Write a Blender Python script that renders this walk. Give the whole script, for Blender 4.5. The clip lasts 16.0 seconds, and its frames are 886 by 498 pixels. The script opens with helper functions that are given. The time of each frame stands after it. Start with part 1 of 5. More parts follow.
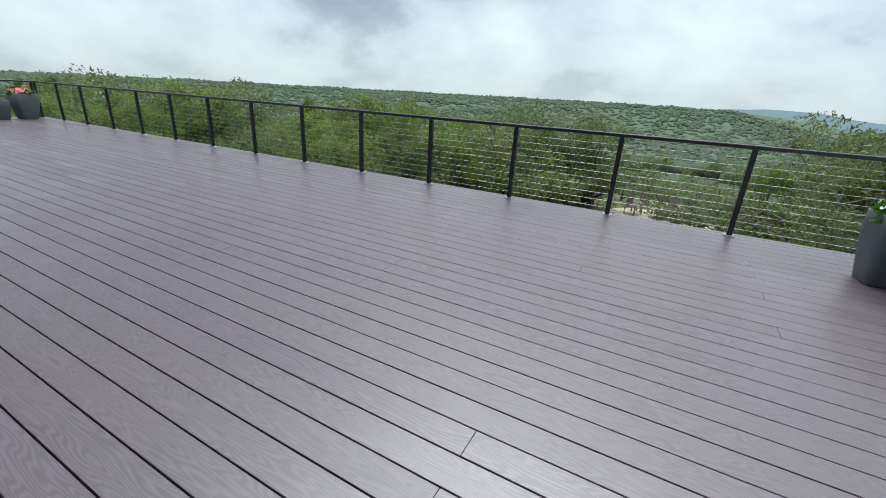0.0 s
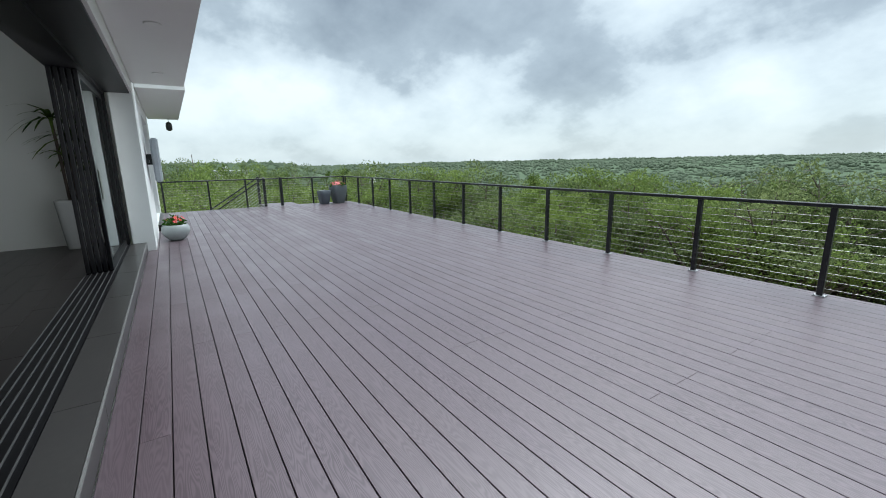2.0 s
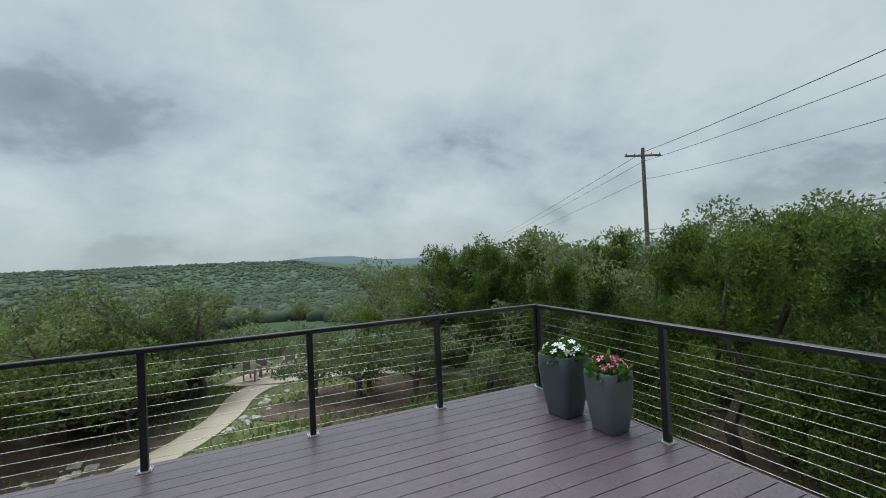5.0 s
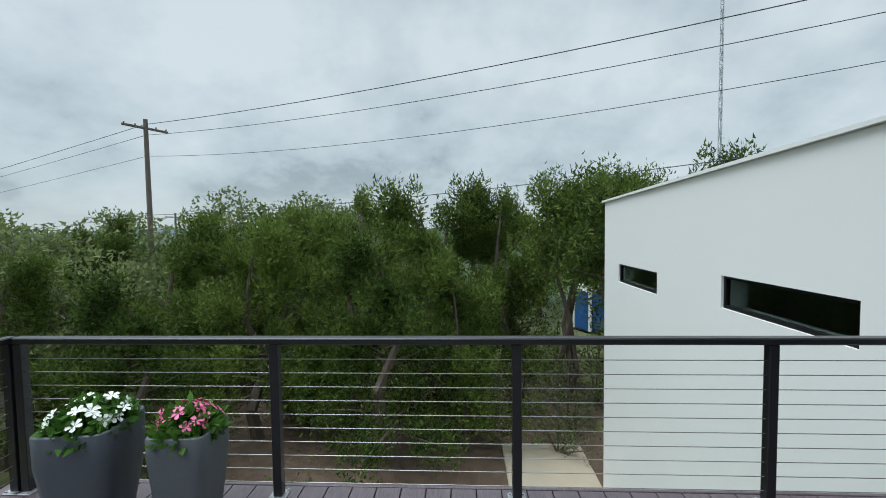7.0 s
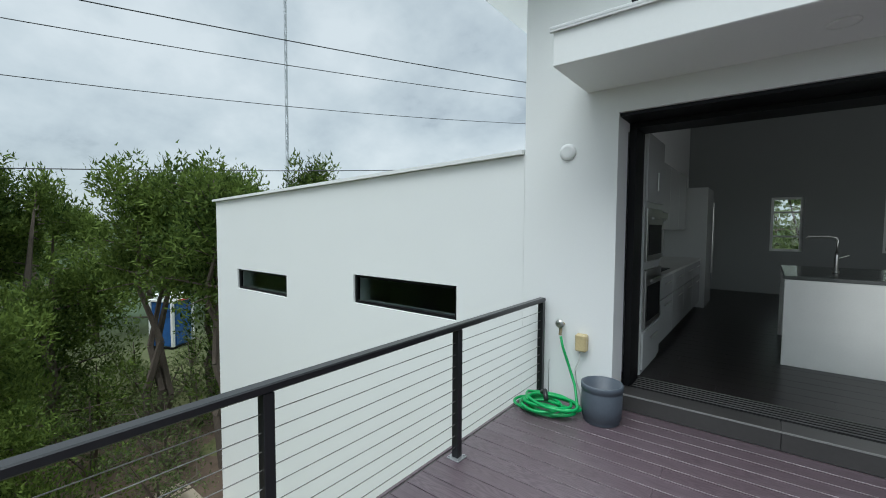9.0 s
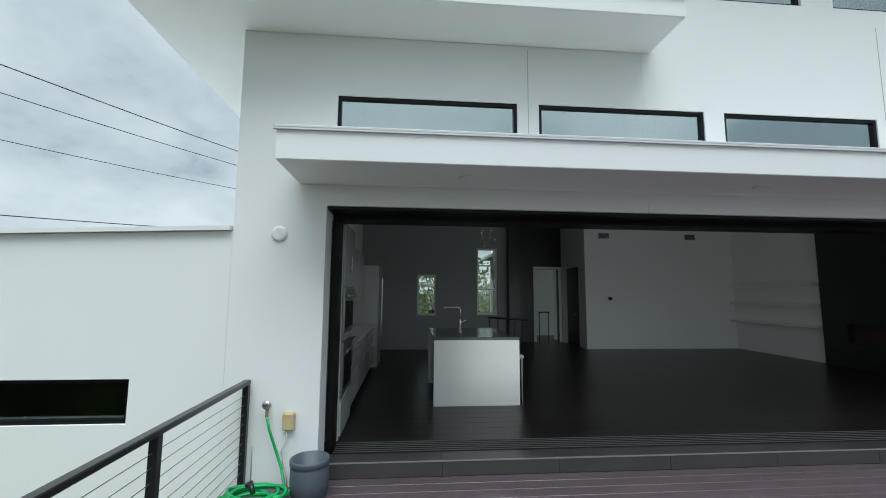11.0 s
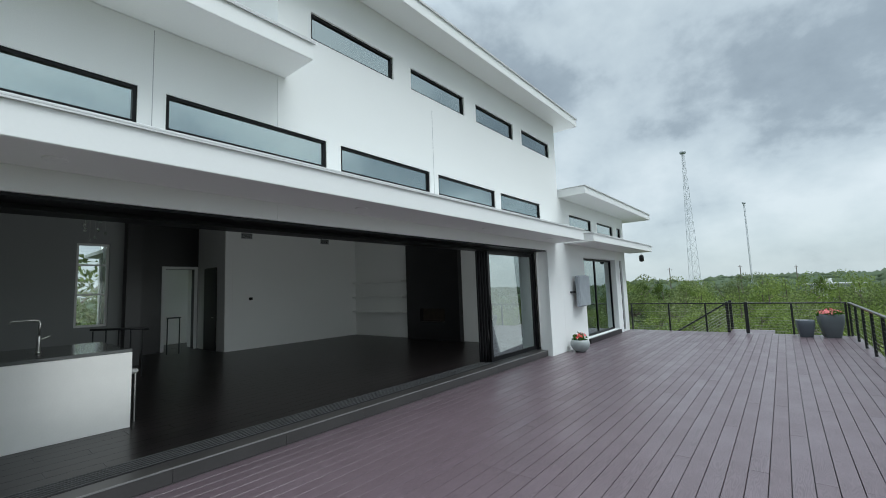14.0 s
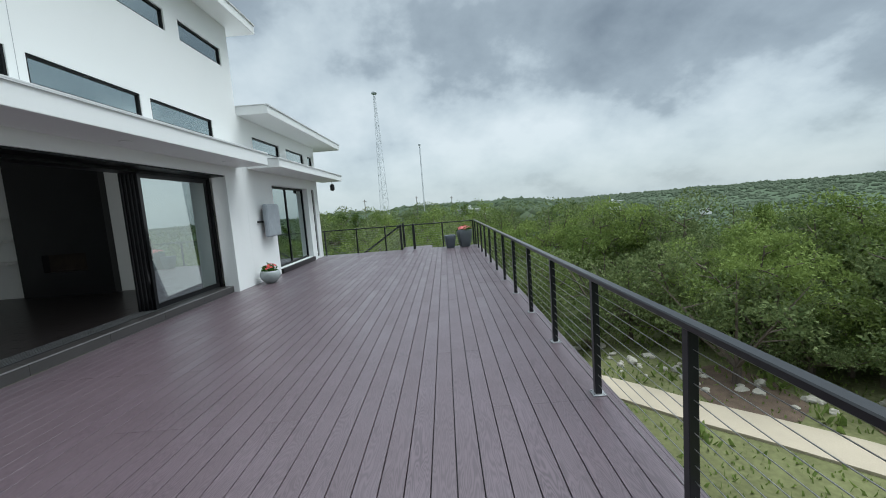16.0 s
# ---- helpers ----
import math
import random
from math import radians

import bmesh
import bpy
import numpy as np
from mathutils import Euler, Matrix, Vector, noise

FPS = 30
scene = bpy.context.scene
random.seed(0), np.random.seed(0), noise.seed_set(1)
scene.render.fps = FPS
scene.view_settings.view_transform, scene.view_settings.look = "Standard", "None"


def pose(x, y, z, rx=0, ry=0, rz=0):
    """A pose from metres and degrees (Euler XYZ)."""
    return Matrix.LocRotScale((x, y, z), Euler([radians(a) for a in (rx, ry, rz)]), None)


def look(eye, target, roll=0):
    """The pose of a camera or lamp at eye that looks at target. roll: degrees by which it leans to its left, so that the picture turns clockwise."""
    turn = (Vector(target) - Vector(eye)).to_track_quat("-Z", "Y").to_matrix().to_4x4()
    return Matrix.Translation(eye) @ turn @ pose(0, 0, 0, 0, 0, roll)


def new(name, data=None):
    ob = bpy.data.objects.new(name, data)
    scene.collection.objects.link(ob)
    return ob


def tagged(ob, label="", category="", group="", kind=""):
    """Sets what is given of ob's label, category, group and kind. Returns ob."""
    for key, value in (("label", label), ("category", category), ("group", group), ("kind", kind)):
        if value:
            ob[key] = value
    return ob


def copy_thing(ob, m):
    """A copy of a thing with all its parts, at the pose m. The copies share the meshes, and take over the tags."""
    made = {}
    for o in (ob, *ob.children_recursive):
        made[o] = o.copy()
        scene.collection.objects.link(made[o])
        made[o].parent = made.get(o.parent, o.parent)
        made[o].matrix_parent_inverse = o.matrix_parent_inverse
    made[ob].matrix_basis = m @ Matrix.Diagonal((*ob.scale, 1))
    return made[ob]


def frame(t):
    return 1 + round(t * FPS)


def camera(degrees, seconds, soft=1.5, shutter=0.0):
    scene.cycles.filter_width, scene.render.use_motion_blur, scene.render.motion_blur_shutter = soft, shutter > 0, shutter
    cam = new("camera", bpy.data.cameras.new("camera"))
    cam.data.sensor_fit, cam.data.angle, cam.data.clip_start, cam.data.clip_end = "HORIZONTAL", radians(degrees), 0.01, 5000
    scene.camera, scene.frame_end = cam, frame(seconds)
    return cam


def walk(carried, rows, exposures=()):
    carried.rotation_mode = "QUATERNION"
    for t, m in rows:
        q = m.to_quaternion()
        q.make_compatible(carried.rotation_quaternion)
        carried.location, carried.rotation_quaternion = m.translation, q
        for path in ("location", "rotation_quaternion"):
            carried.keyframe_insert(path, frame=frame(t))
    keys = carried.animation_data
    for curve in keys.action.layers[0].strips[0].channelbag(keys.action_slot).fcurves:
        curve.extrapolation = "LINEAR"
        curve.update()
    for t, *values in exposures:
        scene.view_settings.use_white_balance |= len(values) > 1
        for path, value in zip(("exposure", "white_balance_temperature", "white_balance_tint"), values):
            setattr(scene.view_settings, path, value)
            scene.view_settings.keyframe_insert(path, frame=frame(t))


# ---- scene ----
cam = camera(93.9, 16.0, 1.0)
PATH = [
    (0, (1.916, 5.081, 1.217), (2.786, 3.423, 0.516), 3.5),
    (0.5, (1.954, 5.072, 1.184), (3.119, 3.584, 0.528), 3.0),
    (1, (2.157, 5.248, 1.227), (3.544, 3.939, 0.624), 1.5),
    (1.5, (2.262, 5.302, 1.309), (3.798, 4.141, 0.768), 0.1),
    (2, (2.385, 5.326, 1.38), (4.028, 4.262, 0.965), -0.9),
    (2.5, (2.509, 5.259, 1.512), (4.172, 4.189, 1.217), -1.9),
    (3, (2.719, 5.062, 1.597), (4.284, 3.824, 1.453), -2.3),
    (3.5, (2.858, 4.846, 1.642), (4.142, 3.314, 1.58), -2.2),
    (4, (2.926, 4.466, 1.582), (3.61, 2.587, 1.599), -2.2),
    (4.3, (2.897, 4.317, 1.537), (3.225, 2.345, 1.578), -2.5),
    (4.5, (2.88, 4.174, 1.546), (2.892, 2.175, 1.581), -2.7),
    (5, (2.855, 3.815, 1.529), (2.023, 1.996, 1.554), -2.6),
    (5.2, (2.835, 3.691, 1.5), (1.765, 2.001, 1.518), -2.3),
    (7.5, (2.044, 2.442, 1.535), (0.088, 2.842, 1.412), -0.5),
    (8, (1.865, 2.269, 1.553), (0.071, 3.143, 1.422), -0.3),
    (8.5, (1.752, 2.127, 1.566), (0.181, 3.358, 1.439), 0.1),
    (9, (1.608, 2.067, 1.568), (0.378, 3.64, 1.461), 0.3),
    (9.5, (1.528, 2.058, 1.597), (0.618, 3.838, 1.535), 0.7),
    (12, (1.367, 1.431, 1.702), (2.125, 3.25, 2.045), -1.1),
    (12.5, (1.383, 1.322, 1.703), (2.356, 3.036, 2.041), -1.3),
    (13, (1.375, 1.279, 1.707), (2.58, 2.844, 2.017), -1.6),
    (13.5, (1.37, 1.327, 1.692), (2.748, 2.751, 1.964), -1.9),
    (14, (1.402, 1.313, 1.678), (2.946, 2.57, 1.869), -2.1),
    (14.5, (1.449, 1.3, 1.637), (3.125, 2.386, 1.743), -2.7),
    (15, (1.58, 1.358, 1.628), (3.404, 2.179, 1.62), -3.3),
    (15.5, (1.683, 1.285, 1.596), (3.612, 1.803, 1.483), -3.7),
    (16, (1.824, 1.071, 1.526), (3.813, 1.092, 1.317), -4.4),
]
walk(cam, [(t, look(eye, target, roll)) for t, eye, target, roll in PATH],
     [(0, 0.6), (1, 0.56), (1.5, 0.64), (2.2, 0.74), (2.7, 0.56), (3.2, 0.28), (4, 0.0), (5, 0.03), (7.5, 0.28), (9, 0.3), (12.5, 0.38), (14.5, 0.38), (16, 0.36)])

# ---- light ----
SUN_AZ, SUN_EL = radians(-75), radians(67)
sun = new("sun", bpy.data.lights.new("sun", "SUN"))
sun.data.energy, sun.data.angle, sun.data.color = 2.35, radians(46), (0.90, 0.97, 1.0)
sun.matrix_world = look((30 * math.cos(SUN_AZ), 30 * math.sin(SUN_AZ), 30 * math.tan(SUN_EL)), (0, 0, 0))
world = bpy.data.worlds.new("overcast_sky")
scene.world = world
world.use_nodes = True


def link(nt, a, i, b, j):
    nt.links.new(a.outputs[i], b.inputs[j])


CLOUD_LOW = 0.52
CLOUDS = [(-20, 27, 0.55, 0.08), (-27, 17, 0.55, 0.09), (-40, 13, 0.60, 0.11), (-52, 9, 0.60, 0.11), (-74, 14, 0.55, 0.11), (-8, 18, 0.55, 0.08), (-10, 34, 0.6, 0.07),
          (-12, 6, 0.5, -0.06), (-60, 26, 0.6, -0.08), (-115, 25, 0.9, -0.06), (-140, 22, 0.9, -0.07), (-95, 30, 0.8, -0.05), (4, 6, 0.4, -0.05), (-170, 20, 1.2, -0.06), (140, 22, 1.2, -0.06)]


def build_sky():
    nt = world.node_tree
    nt.nodes.clear()
    N = nt.nodes.new
    out, bg, sky = N("ShaderNodeOutputWorld"), N("ShaderNodeBackground"), N("ShaderNodeTexSky")
    sky.sky_type, sky.sun_disc = "NISHITA", False
    sky.sun_elevation, sky.sun_rotation = SUN_EL, radians(90) - SUN_AZ
    co, sep = N("ShaderNodeTexCoord"), N("ShaderNodeSeparateXYZ")
    link(nt, co, "Generated", sep, 0)
    # project the view direction on a flat cloud deck
    den = N("ShaderNodeMath"); den.operation = "MAXIMUM"; den.inputs[1].default_value = 0.0
    link(nt, sep, 2, den, 0)
    add = N("ShaderNodeMath"); add.operation = "ADD"; add.inputs[1].default_value = CLOUD_LOW
    link(nt, den, 0, add, 0)
    flat = N("ShaderNodeCombineXYZ")
    for k in (0, 1):
        d = N("ShaderNodeMath"); d.operation = "DIVIDE"
        link(nt, sep, k, d, 0); link(nt, add, 0, d, 1); link(nt, d, 0, flat, k)
    big, fine = N("ShaderNodeTexNoise"), N("ShaderNodeTexNoise")
    big.inputs["Scale"].default_value, big.inputs["Detail"].default_value, big.inputs["Roughness"].default_value = 2.1, 9, 0.56
    big.inputs["Distortion"].default_value = 0.0
    fine.inputs["Scale"].default_value, fine.inputs["Detail"].default_value = 3.4, 7
    shift = N("ShaderNodeVectorMath"); shift.operation = "ADD"; shift.inputs[1].default_value = (3.1, 7.4, 0)
    link(nt, flat, 0, shift, 0); link(nt, shift, 0, big, 0); link(nt, shift, 0, fine, 0)
    mx = N("ShaderNodeMix"); mx.inputs[0].default_value = 0.16
    link(nt, big, 0, mx, 2); link(nt, fine, 0, mx, 3)
    # thick cloud masses and thin places: azimuth, elevation, reach, depth
    last = mx
    for az, el, reach, depth in CLOUDS:
        k = math.cos(radians(el)) / (math.sin(radians(el)) + CLOUD_LOW)
        gap = N("ShaderNodeVectorMath"); gap.operation = "DISTANCE"
        gap.inputs[1].default_value = (k * math.cos(radians(az)), k * math.sin(radians(az)), 0)
        link(nt, flat, 0, gap, 0)
        fall = N("ShaderNodeMapRange"); fall.interpolation_type = "SMOOTHSTEP"
        fall.inputs[2].default_value, fall.inputs[3].default_value, fall.inputs[4].default_value = reach * 0.72, depth, 0.0
        link(nt, gap, "Value", fall, 0)
        less = N("ShaderNodeMath"); less.operation = "SUBTRACT"
        link(nt, last, 0, less, 0); link(nt, fall, 0, less, 1)
        last = less
    ramp = N("ShaderNodeValToRGB")
    e = ramp.color_ramp.elements
    e[0].position, e[0].color = 0.22, (0.150, 0.190, 0.225, 1)
    e[1].position, e[1].color = 0.64, (0.56, 0.635, 0.67, 1)
    m = e.new(0.395); m.color = (0.265, 0.325, 0.368, 1)
    m = e.new(0.455); m.color = (0.39, 0.465, 0.51, 1)
    m = e.new(0.515); m.color = (0.45, 0.53, 0.57, 1)
    link(nt, last, 0, ramp, 0)
    # paler, evener towards the horizon
    hz = N("ShaderNodeMapRange"); hz.inputs[1].default_value, hz.inputs[2].default_value = 0.0, 0.16
    hz.inputs[3].default_value, hz.inputs[4].default_value = 0.6, 0.0
    link(nt, sep, 2, hz, 0)
    mh = N("ShaderNodeMix"); mh.data_type = "RGBA"; mh.inputs[7].default_value = (0.42, 0.51, 0.54, 1)
    link(nt, hz, 0, mh, 0); link(nt, ramp, 0, mh, 6)
    # an overcast sky is brighter overhead
    zen = N("ShaderNodeMapRange"); zen.inputs[1].default_value, zen.inputs[2].default_value = 0.55, 1.0
    zen.inputs[3].default_value, zen.inputs[4].default_value = 1.0, 2.7
    link(nt, sep, 2, zen, 0)
    mul = N("ShaderNodeVectorMath"); mul.operation = "SCALE"
    link(nt, mh, 2, mul, 0); link(nt, zen, 0, mul, 3)
    tint = N("ShaderNodeVectorMath"); tint.operation = "SCALE"; tint.inputs[3].default_value = 0.012
    link(nt, sky, 0, tint, 0)
    sm = N("ShaderNodeVectorMath"); sm.operation = "ADD"
    link(nt, mul, 0, sm, 0); link(nt, tint, 0, sm, 1)
    link(nt, sm, 0, bg, 0)
    bg.inputs[1].default_value = 0.93
    link(nt, bg, 0, out, 0)


build_sky()
# added area lamp inside the wide opening; lifts the sky's light on the room
fill = new("opening_daylight", bpy.data.lights.new("opening_daylight", "AREA"))
fill.data.shape, fill.data.size, fill.data.size_y = "RECTANGLE", 8.2, 2.1
fill.data.energy, fill.data.color = 27, (0.92, 0.98, 1.0)
fill.matrix_world = look((6.3, 6.4, 1.35), (6.7, 9.0, 1.5))

# ---- materials ----


def mat(name, col, rough=0.6, metal=0.0, var=0.12, scale=6.0, fine=60.0, bump=0.0, spec=0.5, stretch=(1, 1, 1), rnd=0.0):
    """A plain surface with large stains, fine grain and a little relief."""
    m = bpy.data.materials.new(name)
    m.use_nodes = True
    nt = m.node_tree
    b = nt.nodes["Principled BSDF"]
    b.inputs["Roughness"].default_value, b.inputs["Metallic"].default_value = rough, metal
    b.inputs["Specular IOR Level"].default_value = spec
    N = nt.nodes.new
    co, mp = N("ShaderNodeTexCoord"), N("ShaderNodeMapping")
    mp.inputs["Scale"].default_value = stretch
    link(nt, co, "Object", mp, 0)
    a, f = N("ShaderNodeTexNoise"), N("ShaderNodeTexNoise")
    a.inputs["Scale"].default_value, a.inputs["Detail"].default_value = scale, 5
    f.inputs["Scale"].default_value, f.inputs["Detail"].default_value = fine, 3
    link(nt, mp, 0, a, 0); link(nt, mp, 0, f, 0)
    mx = N("ShaderNodeMix"); mx.inputs[0].default_value = 0.4
    link(nt, a, 0, mx, 2); link(nt, f, 0, mx, 3)
    last = mx
    if rnd:
        oi, ad = N("ShaderNodeObjectInfo"), N("ShaderNodeMath")
        ad.operation = "MULTIPLY_ADD"; ad.inputs[1].default_value = rnd
        link(nt, oi, "Random", ad, 0); link(nt, mx, 0, ad, 2)
        last = ad
    r = N("ShaderNodeValToRGB")
    r.color_ramp.elements[0].position, r.color_ramp.elements[1].position = 0.3, 0.7 + rnd
    r.color_ramp.elements[0].color = (*[c * (1 - var) for c in col], 1)
    r.color_ramp.elements[1].color = (*[min(1, c * (1 + var)) for c in col], 1)
    link(nt, last, 0, r, 0); link(nt, r, 0, b, "Base Color")
    if bump:
        bp = N("ShaderNodeBump"); bp.inputs["Strength"].default_value, bp.inputs["Distance"].default_value = bump, 0.01
        link(nt, f, 0, bp, "Height"); link(nt, bp, 0, b, "Normal")
    return m


def deck_material():
    """Brown-plum composite board with embossed, arching wood grain and worn, paler patches."""
    m = bpy.data.materials.new("composite_decking")
    m.use_nodes = True
    nt = m.node_tree
    b, N = nt.nodes["Principled BSDF"], nt.nodes.new
    b.inputs["Specular IOR Level"].default_value = 1.0
    co, oi = N("ShaderNodeTexCoord"), N("ShaderNodeObjectInfo")
    off = N("ShaderNodeVectorMath"); off.operation = "SCALE"; off.inputs[0].default_value = (37, 11, 5)
    link(nt, oi, "Random", off, 3)
    ad = N("ShaderNodeVectorMath"); ad.operation = "ADD"
    link(nt, co, "Object", ad, 0); link(nt, off, 0, ad, 1)
    # arches: rings of a long, stretched field
    mp = N("ShaderNodeMapping"); mp.inputs["Scale"].default_value = (0.9, 9.0, 1)
    link(nt, ad, 0, mp, 0)
    n1 = N("ShaderNodeTexNoise"); n1.inputs["Scale"].default_value, n1.inputs["Detail"].default_value = 1.6, 1.5
    link(nt, mp, 0, n1, 0)
    k = N("ShaderNodeMath"); k.operation = "MULTIPLY"; k.inputs[1].default_value = 130
    link(nt, n1, 0, k, 0)
    sn = N("ShaderNodeMath"); sn.operation = "SINE"
    link(nt, k, 0, sn, 0)
    g = N("ShaderNodeMapRange"); g.inputs[1].default_value, g.inputs[2].default_value = -1, 1
    link(nt, sn, 0, g, 0)
    st = N("ShaderNodeTexNoise"); st.inputs["Scale"].default_value, st.inputs["Detail"].default_value = 1.3, 6
    link(nt, co, "Object", st, 0)
    wear = N("ShaderNodeMapRange"); wear.inputs[1].default_value, wear.inputs[2].default_value = 0.35, 0.75
    link(nt, st, 0, wear, 0)
    c1, c2, c3 = N("ShaderNodeMix"), N("ShaderNodeMix"), N("ShaderNodeMix")
    for c in (c1, c2, c3):
        c.data_type = "RGBA"
    c1.inputs[6].default_value, c1.inputs[7].default_value = (0.058, 0.039, 0.047, 1), (0.124, 0.089, 0.104, 1)
    link(nt, g, 0, c1, 0)
    c2.inputs[7].default_value = (0.172, 0.136, 0.156, 1)
    wf = N("ShaderNodeMath"); wf.operation = "MULTIPLY"; wf.inputs[1].default_value = 0.45
    link(nt, wear, 0, wf, 0); link(nt, wf, 0, c2, 0); link(nt, c1, 2, c2, 6)
    rf = N("ShaderNodeMath"); rf.operation = "MULTIPLY"; rf.inputs[1].default_value = 0.4
    link(nt, oi, "Random", rf, 0); link(nt, rf, 0, c3, 0); link(nt, c2, 2, c3, 6)
    c3.inputs[7].default_value = (0.074, 0.048, 0.057, 1)
    link(nt, c3, 2, b, "Base Color")
    ro = N("ShaderNodeMapRange"); ro.inputs[3].default_value, ro.inputs[4].default_value = 0.36, 0.26
    link(nt, wear, 0, ro, 0)
    rv = N("ShaderNodeMath"); rv.operation = "MULTIPLY_ADD"; rv.inputs[1].default_value = 0.10
    link(nt, oi, "Random", rv, 0); link(nt, ro, 0, rv, 2); link(nt, rv, 0, b, "Roughness")
    bp = N("ShaderNodeBump"); bp.inputs["Strength"].default_value, bp.inputs["Distance"].default_value = 0.10, 0.002
    link(nt, g, 0, bp, "Height"); link(nt, bp, 0, b, "Normal")
    return m


def glass_material(name, tint, rough=0.0):
    m = bpy.data.materials.new(name)
    m.use_nodes = True
    b = m.node_tree.nodes["Principled BSDF"]
    b.inputs["Base Color"].default_value = (*tint, 1)
    b.inputs["Transmission Weight"].default_value, b.inputs["Roughness"].default_value, b.inputs["IOR"].default_value = 1.0, rough, 1.5
    return m


def leaf_material(name, dark, light, scale=0.9):
    m = bpy.data.materials.new(name)
    m.use_nodes = True
    nt = m.node_tree
    b, N = nt.nodes["Principled BSDF"], nt.nodes.new
    b.inputs["Roughness"].default_value, b.inputs["Specular IOR Level"].default_value = 0.7, 0.10
    co, oi, n, f = N("ShaderNodeTexCoord"), N("ShaderNodeObjectInfo"), N("ShaderNodeTexNoise"), N("ShaderNodeTexNoise")
    n.inputs["Scale"].default_value, n.inputs["Detail"].default_value = scale, 3
    f.inputs["Scale"].default_value = scale * 14
    link(nt, co, "Object", n, 0); link(nt, co, "Object", f, 0)
    mx = N("ShaderNodeMix"); mx.inputs[0].default_value = 0.45
    link(nt, n, 0, mx, 2); link(nt, f, 0, mx, 3)
    ad = N("ShaderNodeMath"); ad.operation = "MULTIPLY_ADD"; ad.inputs[1].default_value = 0.22
    link(nt, oi, "Random", ad, 0); link(nt, mx, 0, ad, 2)
    ge, isl = N("ShaderNodeNewGeometry"), N("ShaderNodeMath")
    isl.operation = "MULTIPLY_ADD"; isl.inputs[1].default_value = 0.30
    link(nt, ge, "Random Per Island", isl, 0); link(nt, ad, 0, isl, 2)
    ad = isl
    r = N("ShaderNodeValToRGB")
    r.color_ramp.elements[0].position, r.color_ramp.elements[1].position = 0.52, 1.0
    r.color_ramp.elements[0].color, r.color_ramp.elements[1].color = (*dark, 1), (*light, 1)
    link(nt, ad, 0, r, 0); link(nt, r, 0, b, "Base Color")
    t, ms = N("ShaderNodeBsdfTranslucent"), N("ShaderNodeMixShader")
    ms.inputs[0].default_value = 0.35
    link(nt, r, 0, t, 0); link(nt, b, 0, ms, 1); link(nt, t, 0, ms, 2)
    link(nt, ms, 0, nt.nodes["Material Output"], 0)
    return m


STUCCO = mat("white_stucco", (0.80, 0.81, 0.80), 0.8, var=0.025, scale=0.6, fine=140, bump=0.12)
GREYP = mat("grey_interior_paint", (0.27, 0.285, 0.28), 0.6, var=0.04, scale=0.8, fine=90)
TRIMW = mat("white_trim_paint", (0.80, 0.81, 0.80), 0.5, var=0.02, scale=1, fine=40)
INTW = mat("white_interior_paint", (0.80, 0.81, 0.79), 0.7, var=0.02, scale=0.8, fine=90)
DECK = deck_material()
RAIL = mat("black_powder_coat", (0.013, 0.014, 0.016), 0.28, var=0.25, scale=5, fine=200, bump=0.02, spec=0.5)
STEEL = mat("stainless_steel", (0.52, 0.52, 0.50), 0.28, 1.0, var=0.08, scale=3, fine=100)
CABLE = mat("dull_steel_cable", (0.30, 0.30, 0.29), 0.42, 1.0, var=0.12, scale=3, fine=100)
GALV = mat("galvanised_steel", (0.42, 0.43, 0.44), 0.5, 0.8, var=0.15)
FRAME = mat("dark_bronze_frame", (0.006, 0.006, 0.007), 0.42, var=0.2, spec=0.2)
BLACK = mat("black_wall_panel", (0.012, 0.012, 0.013), 0.35, var=0.3, scale=2, fine=25, bump=0.05)
STEPT = mat("grey_step_tile", (0.050, 0.047, 0.046), 0.32, var=0.2, scale=2.5, fine=30, rnd=0.1)
ALU = mat("pale_aluminium_edge", (0.24, 0.235, 0.23), 0.4, 0.2, var=0.1)
TRACKM = mat("dull_track_aluminium", (0.15, 0.15, 0.15), 0.4, 0.4, var=0.2)
TILE = mat("dark_porcelain_tile", (0.017, 0.014, 0.014), 0.30, var=0.25, spec=0.28, scale=2.5, fine=30, rnd=0.15, stretch=(1, 4, 1))
GROUT = mat("grey_grout", (0.09, 0.085, 0.082), 0.8)
# island top, darker than its quartz ends
DARKTOP = mat("dark_polished_top", (0.09, 0.095, 0.095), 0.15, var=0.2, scale=5, fine=60)
QUARTZ = mat("white_quartz", (0.78, 0.78, 0.75), 0.25, var=0.03)
CABINET = mat("glossy_white_cabinet", (0.52, 0.53, 0.525), 0.22, var=0.02)
PLANTER = mat("slate_grey_planter", (0.075, 0.088, 0.105), 0.45, var=0.12, scale=4, fine=80, bump=0.05)
PLANTER2 = mat("weathered_grey_planter", (0.10, 0.115, 0.125), 0.55, var=0.15, scale=4, fine=80, bump=0.05)
BOWL = mat("pale_grey_bowl", (0.30, 0.33, 0.33), 0.5, var=0.1)
BARREL = mat("blue_grey_plastic_pot", (0.075, 0.092, 0.115), 0.45, var=0.12)
SOIL = mat("potting_soil", (0.03, 0.022, 0.016), 0.95, var=0.4, fine=120, bump=0.6)
HOSE = mat("green_garden_hose", (0.0, 0.33, 0.09), 0.35, var=0.15)
BRASS = mat("weathered_brass", (0.36, 0.29, 0.17), 0.45, 0.8, var=0.3)
BEIGE = mat("yellowed_plastic", (0.52, 0.42, 0.23), 0.5, var=0.2)
CABLEW = mat("white_cable_sheath", (0.6, 0.6, 0.58), 0.5)
